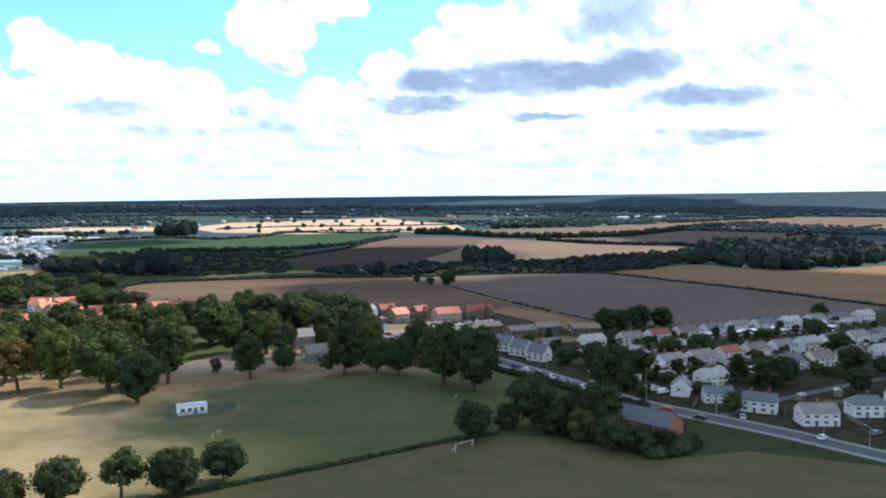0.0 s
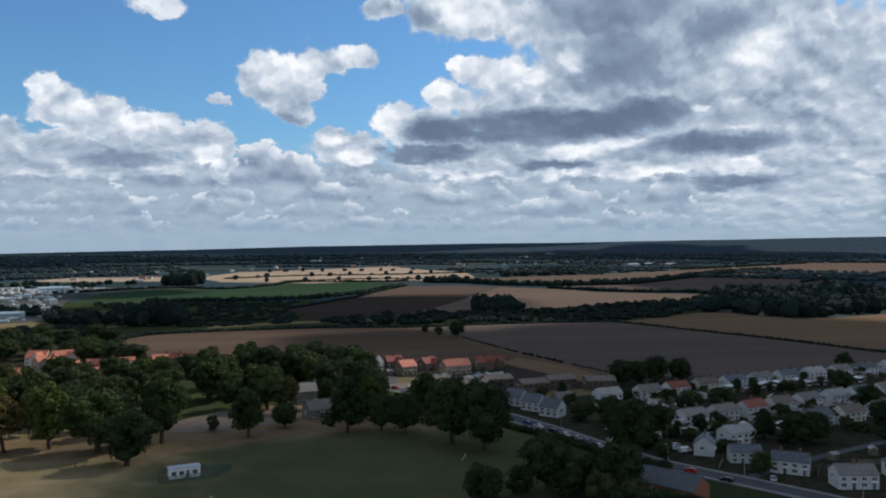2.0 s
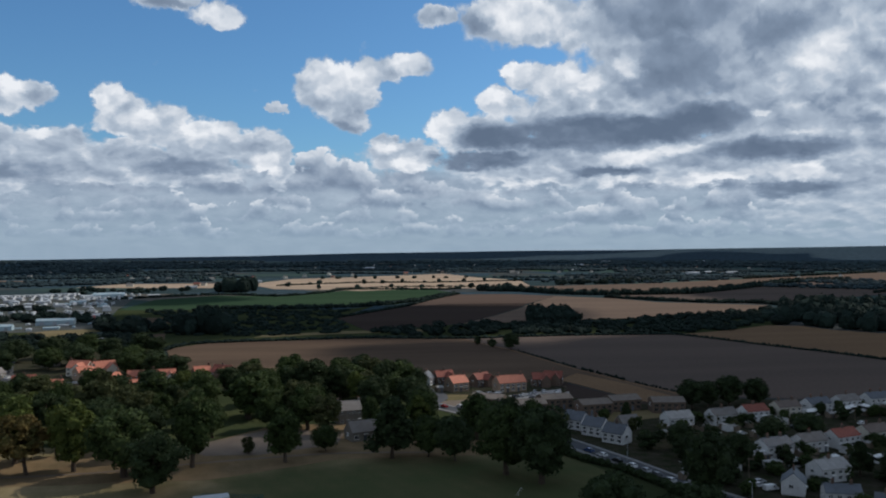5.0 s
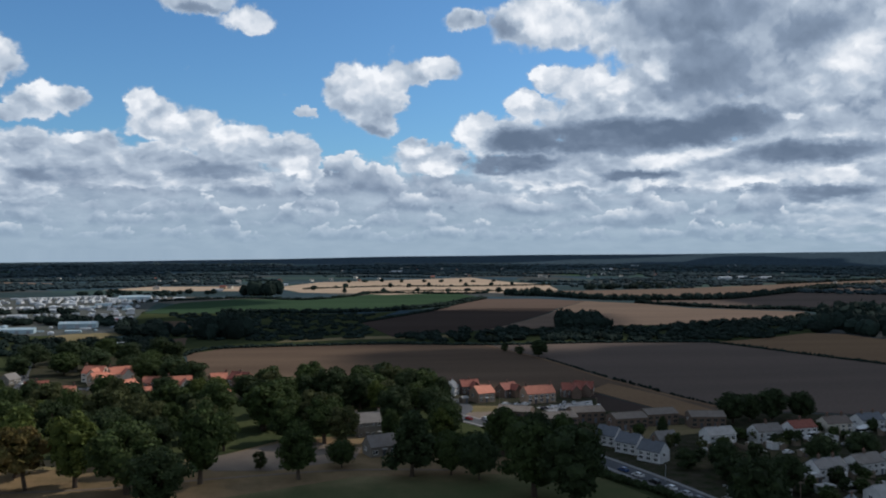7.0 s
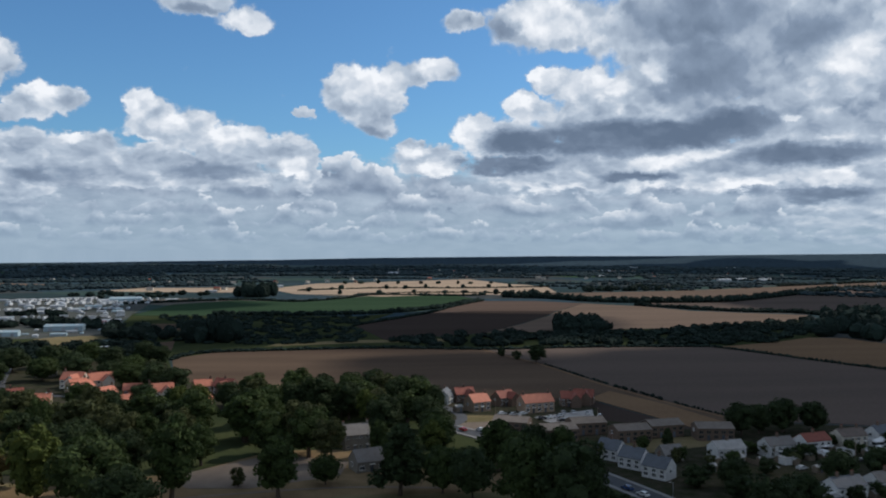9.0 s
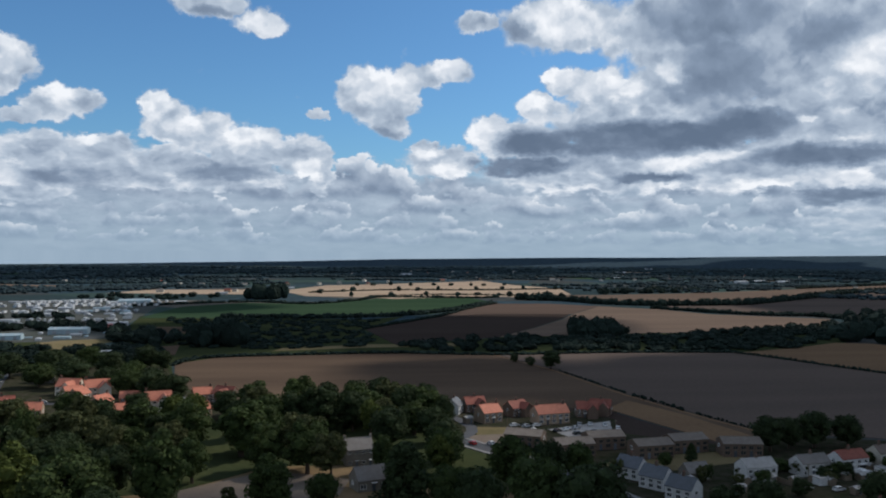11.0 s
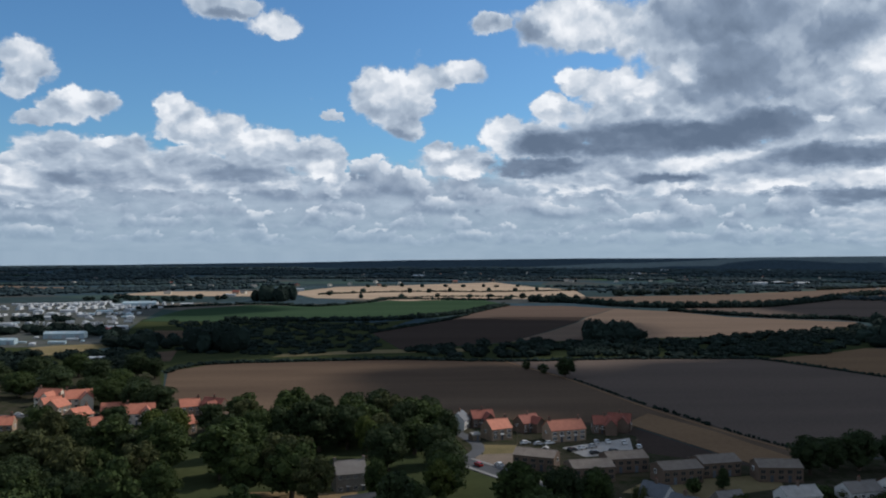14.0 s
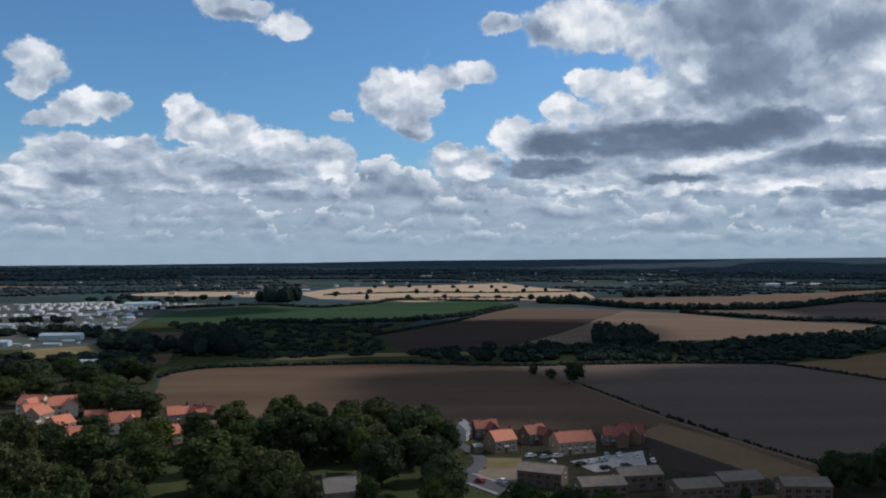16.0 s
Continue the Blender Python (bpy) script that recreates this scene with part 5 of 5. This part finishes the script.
# ---- cars ----
def car_kind(colour, van=False):
    words = {"white": "white", "silver": "silver", "black": "black", "red": "red", "blue": "dark blue", "grey": "dark grey"}[colour]
    top = thing("van" if van else "car", f"{words} parked {'van' if van else 'hatchback car'} standing on the road", "van" if van else "car", "parked cars")
    paint = surface(f"car_paint_{colour}", CAR_COLOURS[colour], rough=0.25, scale=0.5, fine=2.0, bump=0.0, spread=0.05, gloss=0.5)
    side = [(-2.1, 0.35), (2.1, 0.35), (2.15, 0.75), (1.2, 0.92), (0.55, 1.45), (-1.35, 1.48), (-2.05, 0.95)]
    if van:
        side = [(-2.4, 0.4), (2.4, 0.4), (2.42, 1.0), (1.75, 1.2), (1.25, 1.95), (-2.35, 2.0), (-2.42, 1.0)]
    w = 0.95 if van else 0.86
    n = len(side)
    v = [(x, -w * (0.84 if z > 1.2 else 1.0), z) for x, z in side] + [(x, w * (0.84 if z > 1.2 else 1.0), z) for x, z in side]
    part("body", Shape().add(v, [list(range(n)), list(range(2 * n - 1, n - 1, -1))] + [((i + 1) % n, i, n + i, n + (i + 1) % n) for i in range(n)]), paint, top)
    def pane(name, pts):
        n = (Vector(pts[1]) - Vector(pts[0])).cross(Vector(pts[3]) - Vector(pts[0])).normalized() * 0.03
        v = [tuple(Vector(p) + n) for p in pts] + [tuple(Vector(p) - n) for p in pts]
        part(name, Shape().add(v, [(0, 1, 2, 3), (7, 6, 5, 4), (0, 4, 5, 1), (1, 5, 6, 2), (2, 6, 7, 3), (3, 7, 4, 0)]), GLASS, top)
    if van:
        pane("windscreen", [(1.76, -0.72, 1.26), (1.76, 0.72, 1.26), (1.36, 0.68, 1.84), (1.36, -0.68, 1.84)])
        for sgn in (-1, 1):
            part("side_window", Shape().box((0.75, sgn * 0.88, 1.5), (0.8, 0.06, 0.45)), GLASS, top)
    else:
        pane("windscreen", [(1.14, -0.72, 1.0), (1.14, 0.72, 1.0), (0.64, 0.66, 1.42), (0.64, -0.66, 1.42)])
        pane("rear_window", [(-1.96, 0.70, 1.08), (-1.96, -0.70, 1.08), (-1.48, -0.66, 1.44), (-1.48, 0.66, 1.44)])
        for sgn in (-1, 1):
            part("side_window", Shape().box((-0.3, sgn * 0.79, 1.2), (1.7, 0.06, 0.34)), GLASS, top)
    for x in (-1.3, 1.3):
        for sgn in (-1, 1):
            part("wheel", Shape().tube((x, sgn * (w - 0.2), 0.32), (x, sgn * (w + 0.02), 0.32), 0.32, 0.32, 12), RUBBER, top)
    return top


CARS = {c: car_kind(c) for c in CAR_COLOURS}
VAN = car_kind("white", True)
for c, x, y, turn in [("white", 114, 220.5, 118), ("red", 119.5, 210, 122), ("black", 124, 200, 122), ("white", 127.5, 232.5, 10), ("silver", 129.5, 235.5, 10), ("silver", 136, 198, 60), ("white", 144, 176, 30),
                      ("white", 103.0, 257, 106), ("silver", 104.6, 251.5, 106), ("grey", 105.8, 247, 106), ("white", 107, 241, 108), ("silver", 108.8, 235.5, 110), ("black", 101, 263, 108), ("white", 99, 270, 112), ("blue", 97, 276, 112),
                      ("white", 110, 230.8, 112), ("grey", 160, 176, 20), ("blue", 170, 181, 20), ("red", 182, 186, 20), ("white", 155, 289, 14), ("silver", 161, 288, 14), ("white", 147, 291, 14), ("black", 178, 295, 14),
                      ("white", 103, 371, 30), ("silver", 107, 373, 30), ("black", 105, 364, 10), ("black", 112, 366, 10), ("white", 119, 377, 80), ("white", 114, 379, 80), ("silver", 110, 379, 80), ("red", 66, 353, 110), ("white", 72, 352, 110),
                      ("white", 37, 331, 10), ("silver", 41, 330, 10), ("white", -45, 439, 30), ("black", -58, 438, 20), ("white", 200, 263, 14), ("silver", 215, 267, 14), ("blue", 230, 300, 14), ("white", 205, 296, 14), ("silver", 40, 312, 60)]:
    place(CARS[c], x, y, turn, z=0.2)
for c, x, y, turn in [("white", -47, 430, 30), ("silver", -43, 447, 60), ("white", -37, 455, 70), ("black", -70, 441, 10), ("white", -76, 436, 90), ("silver", -90, 438, 20), ("white", -100, 446, 15), ("red", -112, 449, 10), ("white", -126, 460, 80),
                      ("grey", -131, 480, 75), ("white", -140, 505, 70), ("silver", -122, 440, 85), ("white", -24, 428, 40), ("blue", -30, 425, 40), ("white", 86, 380, 20), ("silver", 90, 378, 20), ("white", 94, 379, 20), ("black", 99, 369, 30), ("white", 122, 371, 80)]:
    place(CARS[c], x, y, turn, z=0.18)
place(VAN, 128.8, 229, 10, z=0.2)
place(VAN, 38.5, 327, 60, z=0.12)

# ---- sheds and greenhouses in gardens ----
SHED = thing("garden_shed", "small garden shed with pale roof", "shed", "garden sheds")
part("wall", wall_shape(3.2, 2.4, 2.0, 2.6), TIMBER, SHED)
part("roof", roof_shape(3.2, 2.4, 2.0, 2.6, 0.15), TILE_PALE, SHED)
part("door", Shape().box((0.5, -1.22, 0.9), (0.8, 0.06, 1.8)), DOOR_PAINT, SHED)
GARAGE = thing("garage", "white flat-roofed garage among gardens", "garage", "garages")
part("wall", Shape().box((0, 0, 1.05), (5.6, 3.4, 2.7)), RENDER_WHITE, GARAGE)
part("roof", Shape().box((0, 0, 2.48), (5.9, 3.7, 0.16)), TILE_PALE, GARAGE)
part("door", Shape().box((0, -1.73, 1.0), (2.4, 0.06, 2.0)), PAINT_WHITE, GARAGE)
SUNROOM = thing("sunroom", "white lean-to sunroom behind a house", "sunroom", "sunrooms")
part("wall", Shape().box((0, 0, 0.35), (4.0, 3.0, 0.9)), RENDER_WHITE, SUNROOM)
part("glazing", Shape().box((0, 0, 1.45), (3.9, 2.9, 1.3)), GLASS, SUNROOM)
part("roof", roof_shape(4.0, 3.0, 2.1, 2.9, 0.1, 1.0), PAINT_WHITE, SUNROOM)
rng = np.random.default_rng(9)
for i in range(110):
    u = rng.uniform(0, 1)
    row = i % 4
    x = 128 + u * 150
    y = (298, 291, 254, 247)[row] + u * (34, 33, 30, 12)[row] + rng.uniform(-2, 2)
    k = (SHED, GARAGE, SHED, SUNROOM)[rng.integers(0, 4)]
    place(k, x, y, 12 + rng.integers(0, 2) * 90 + rng.uniform(-6, 6), z=0.05)
for x, y in [(134, 299), (140, 298), (158, 286), (118, 300), (90, 368), (70, 388), (-58, 410), (-84, 440), (112, 243), (165, 212), (180, 214)]:
    place(SHED, x, y, rng.uniform(0, 90), rng.uniform(0.9, 1.3), z=0.05)
# garden fences
FENCE = thing("garden_fence", "weathered timber garden fence", "fence", "garden fences")
for i in range(4):
    part("panel", Shape().box((-3.6 + 2.4 * i, 0, 0.85), (2.3, 0.05, 1.6)), TIMBER, FENCE)
for i in range(5):
    part("post", Shape().box((-4.8 + 2.4 * i, 0, 0.8), (0.1, 0.1, 2.0)), TIMBER, FENCE)
for i in range(11):
    for x, y in ((144 + 15 * i, 298 + 3.5 * i), (143 + 15 * i, 251 + 3.6 * i)):
        place(FENCE, x, y, 104, z=0.05)
for x, y, turn in [(163, 187, 76), (182, 192, 76), (131, 214, 50), (151, 200, 50), (160, 202, -14), (172, 205, -14)]:
    place(FENCE, x, y, turn, z=0.05)
for i in range(130):
    u = rng.uniform(0, 1)
    x, y = 118 + u * 170, (300, 290, 252, 242, 225)[i % 5] + u * 33 + rng.uniform(-4, 4)
    tree("bush", rng.choice(["dark", "green", "olive"]), x, y, rng.uniform(2.5, 5), rng.uniform(1.4, 2.6))

# ---- changing hut on the pitch, goals ----
HUT = thing("changing_hut", "small white cabin with flat roof on the grass", "cabin")
part("wall", Shape().box((0, 0, 1.3), (8.6, 3.4, 3.0)), PAINT_WHITE, HUT)
part("roof", Shape().box((0, 0, 2.88), (9.0, 3.8, 0.16)), SHEET_WHITE, HUT)
for x in (-3.0, -0.9, 2.8):
    window(HUT, x, -1.74, 1.5, 1.4, 1.3, 0)
door(HUT, 0.8, -1.74, 0)
HUT.matrix_basis = pose(-11 * K, 240 * K, 0.1, 0, 0, 12) @ Matrix.Scale(1.1, 4)
PEN = thing("mesh_fence", "green mesh fence round a white cabin", "fence")
corners = [(x * K, y * K) for x, y in ((-16.8, 234.4), (-4.0, 237.2), (1.0, 243.5), (-13.5, 247.0), (-17.6, 243.0))]
for (x0, y0), (x1, y1) in zip(corners, corners[1:] + corners[:1]):
    n = max(2, int(math.hypot(x1 - x0, y1 - y0) / 2.6))
    for i in range(n):
        a, b = i / n, (i + 1) / n
        p, q = (x0 + (x1 - x0) * a, y0 + (y1 - y0) * a), (x0 + (x1 - x0) * b, y0 + (y1 - y0) * b)
        part("post", Shape().box((p[0], p[1], 1.0), (0.1, 0.1, 2.2)), FENCE_GREEN, PEN)
        bars = Shape()
        ln, tn = math.hypot(q[0] - p[0], q[1] - p[1]), math.atan2(q[1] - p[1], q[0] - p[0])
        mx, my = (p[0] + q[0]) / 2, (p[1] + q[1]) / 2
        for k in range(9):
            bars.box((mx, my, 0.2 + 0.22 * k), (ln, 0.03, 0.05), tn)
        for k in range(12):
            f = (k + 0.5) / 12
            bars.box((p[0] + (q[0] - p[0]) * f, p[1] + (q[1] - p[1]) * f, 1.05), (0.035, 0.035, 1.9), tn)
        tagged(part("mesh_panel", bars, FENCE_GREEN, PEN), kind="stuff")
GOAL = thing("football_goal", "white metal football goal on the grass", "goal", "football goals")
for sgn in (-1, 1):
    part("post", Shape().tube((sgn * 3.66, 0, -0.2), (sgn * 3.66, 0, 2.44), 0.06, 0.06), PAINT_WHITE, GOAL)
    part("stay", Shape().tube((sgn * 3.66, 0, 2.4), (sgn * 3.66, 1.6, -0.1), 0.04, 0.04), PAINT_WHITE, GOAL)
part("crossbar", Shape().tube((-3.74, 0, 2.44), (3.74, 0, 2.44), 0.06, 0.06), PAINT_WHITE, GOAL)
for x, y, turn in [(54, 189.5, 27), (65, 238, 62), (-4, 215, 62)]:
    place(GOAL, x, y, turn, 0.95 if y < 200 else 0.6)

# ---- works on the plain ----
def works_kind(label, w, d, eave, ridge, wall, roof):
    top = thing("works_shed", label, "shed", "works sheds")
    part("wall", wall_shape(w, d, eave, ridge), wall, top)
    part("roof", roof_shape(w, d, eave, ridge, 0.3), roof, top)
    for i in range(3):
        part("loading_door", Shape().box((-w / 3 + i * w / 3, -d / 2 - 0.06, 2.0), (4.2, 0.1, 4.0)), SHEET_GREY, top)
        part("skylight", Shape().add([(-w / 3 + i * w / 3 - 1, -d * 0.4, eave + (ridge - eave) * 0.2 + 0.25), (-w / 3 + i * w / 3 + 1, -d * 0.4, eave + (ridge - eave) * 0.2 + 0.25),
                                      (-w / 3 + i * w / 3 + 1, -d * 0.1, eave + (ridge - eave) * 0.8 + 0.25), (-w / 3 + i * w / 3 - 1, -d * 0.1, eave + (ridge - eave) * 0.8 + 0.25)], [(0, 1, 2, 3)]), SHEET_WHITE, top)
    return top


WORKS_WHITE = works_kind("long white metal-roofed works shed", 44, 20, 6.5, 8.5, SHEET_WHITE, SHEET_WHITE)
WORKS_BLUE = works_kind("long shed with pale blue metal roof", 40, 16, 5.5, 7.5, SHEET_BLUE, SHEET_BLUE)
WORKS_GREY = works_kind("grey metal works shed", 30, 16, 5.5, 7.5, SHEET_GREY, SHEET_GREY)
WORKS_RED = works_kind("small red metal works shed", 30, 14, 5.0, 6.6, SHEET_RED, SHEET_RED)
SHEDS = [(WORKS_BLUE, -182, 752, 4, 0.85), (WORKS_BLUE, -214, 712, 6, 0.7), (WORKS_WHITE, -238, 712, 6, 0.6), (WORKS_BLUE, -218, 1120, 12, 1.1), (WORKS_WHITE, -165, 826, 25, 0.45), (WORKS_RED, -172, 812, 20, 0.5),
                            (WORKS_WHITE, -112, 714, 0, 0.35), (WORKS_GREY, -135, 716, 4, 0.4), (WORKS_WHITE, -121, 618, 4, 0.34), (WORKS_WHITE, -80, 533, 4, 0.2), (WORKS_WHITE, -170, 1150, 20, 0.4), (WORKS_WHITE, -150, 1370, 5, 0.5),
                            (WORKS_WHITE, -60, 1560, 5, 0.5), (WORKS_WHITE, 200, 2300, 0, 0.9), (WORKS_WHITE, 1250, 3250, -20, 0.9), (WORKS_WHITE, 1625, 3170, -20, 1.1), (WORKS_WHITE, 914, 1832, 4, 0.8), (WORKS_WHITE, 974, 1866, 4, 0.8), (WORKS_WHITE, 1012, 1833, 4, 0.8), (WORKS_WHITE, 219, 2425, 4, 0.8), (WORKS_WHITE, 950, 2723, 4, 0.8), (WORKS_GREY, 700, 2150, 5, 0.6), (WORKS_WHITE, 740, 2170, 5, 0.5)]
for kind, x, y, turn, s in SHEDS:
    place(kind, x, y, turn, s)
rng = np.random.default_rng(41)
taken = []
for near, far, n, low, high in ((690, 758, 24, 0.14, 0.36), (816, 898, 40, 0.14, 0.38), (925, 1010, 44, 0.18, 0.5), (1010, 1160, 56, 0.2, 0.6)):
    tries = 0
    while n and tries < 400:
        tries += 1
        y = rng.uniform(near, far)
        x = rng.uniform(-430, -120 - (y - 690) * 0.24)
        size = rng.uniform(low, high)
        if all(math.hypot(x - a, (y - b) * 1.4) > 24 * (size + c) for a, b, c in taken):
            taken.append((x, y, size))
            place((WORKS_WHITE, WORKS_WHITE, WORKS_GREY, WORKS_BLUE)[rng.integers(0, 4)], x, y, 8 + rng.integers(0, 2) * 90 + rng.uniform(-6, 6), size)
            n -= 1

# ---- trailers in rows, far hamlets ----
ROWA, ROWB = (-355, 1130), (-269, 1182)
TRAILER = thing("trailer", "white box trailer parked in a works yard", "trailer", "parked trailers")
part("body", Shape().box((0, 0, 2.5), (9.5, 2.5, 2.9)), SHEET_WHITE, TRAILER)
part("chassis", Shape().box((0, 0, 0.85), (9.2, 2.2, 0.3)), RUBBER, TRAILER)
for x in (-3.6, -2.4, 3.0):
    for sgn in (-1, 1):
        part("wheel", Shape().tube((x, sgn * 0.95, 0.5), (x, sgn * 1.25, 0.5), 0.5, 0.5, 10), RUBBER, TRAILER)
for i in range(64):
    row = i % 4
    u = i // 4
    place(TRAILER, -330 + u * 9.5 + rng.uniform(-2, 2), (1062, 1096, 1134, 968)[row] + u * 1.4 + rng.uniform(-3, 3), 84 + rng.uniform(-8, 8), rng.uniform(0.8, 1.2), z=0.1)
for i in range(46):
    f = i / 45
    place(TRAILER, ROWA[0] + (ROWB[0] - ROWA[0]) * f + rng.uniform(-1, 1), ROWA[1] + (ROWB[1] - ROWA[1]) * f + rng.uniform(-2, 2), 84 + rng.uniform(-5, 5), rng.uniform(0.9, 1.15), z=0.1)
for i in range(26):
    place(TRAILER, rng.uniform(-260, -170), rng.uniform(816, 890), rng.uniform(0, 180), rng.uniform(0.6, 1.0), z=0.1)
FAR_WHITE = house_kind("small pale farmhouse on the plain", w=14, d=8, eave=4.8, ridge=7.6, wall=RENDER_CREAM, roof=TILE_GREY, bays=2, floors=1, chimneys=(), end_window=False)
FAR_RED = house_kind("small brick farmhouse with red roof on the plain", w=13, d=8, eave=4.8, ridge=7.6, wall=BRICK_BUFF, roof=PANTILE_DARK, bays=2, floors=1, chimneys=(), end_window=False)
for cx, cy, spread, n in ((-40, 1820, 150, 8), (560, 2080, 170, 12), (900, 2420, 260, 14), (-260, 1640, 90, 6), (250, 2750, 320, 12), (1000, 1640, 90, 4), (-700, 2050, 260, 10), (-140, 1420, 60, 5)):
    for i in range(n):
        place((FAR_WHITE, FAR_RED, FAR_WHITE)[i % 3], cx + rng.normal() * spread, cy + rng.normal() * spread * 0.5, rng.uniform(0, 180), rng.uniform(0.55, 1.0))

# ---- street lamps and poles along the road ----
LAMP = thing("street_lamp", "grey steel street lamp beside the road", "street lamp", "street lamps")
part("pole", Shape().tube((0, 0, -0.2), (0, 0, 6.0), 0.09, 0.06), SHEET_GREY, LAMP)
part("arm", Shape().tube((0, 0, 5.95), (1.1, 0, 6.25), 0.05, 0.04), SHEET_GREY, LAMP)
part("lamp_head", Shape().box((1.35, 0, 6.25), (0.6, 0.22, 0.14)), PAINT_WHITE, LAMP)
for x, y, turn in [(119, 221, 210), (131, 203, 210), (146, 178, 210), (111, 242, 200), (104.5, 264, 200), (93, 300, 200), (151, 168, 120)]:
    place(LAMP, x, y, turn, z=0.1)
POLE = thing("utility_pole", "brown timber utility pole among gardens", "utility pole", "utility poles")
part("pole", Shape().tube((0, 0, -0.2), (0, 0, 8.0), 0.14, 0.10), TIMBER, POLE)
part("crossarm", Shape().box((0, 0, 7.4), (1.6, 0.1, 0.12)), TIMBER, POLE)
for x, y in [(148, 292), (178, 298), (208, 304), (170, 249), (202, 262), (128, 238), (82, 374), (116, 356)]:
    place(POLE, x, y, 20, z=0.05)
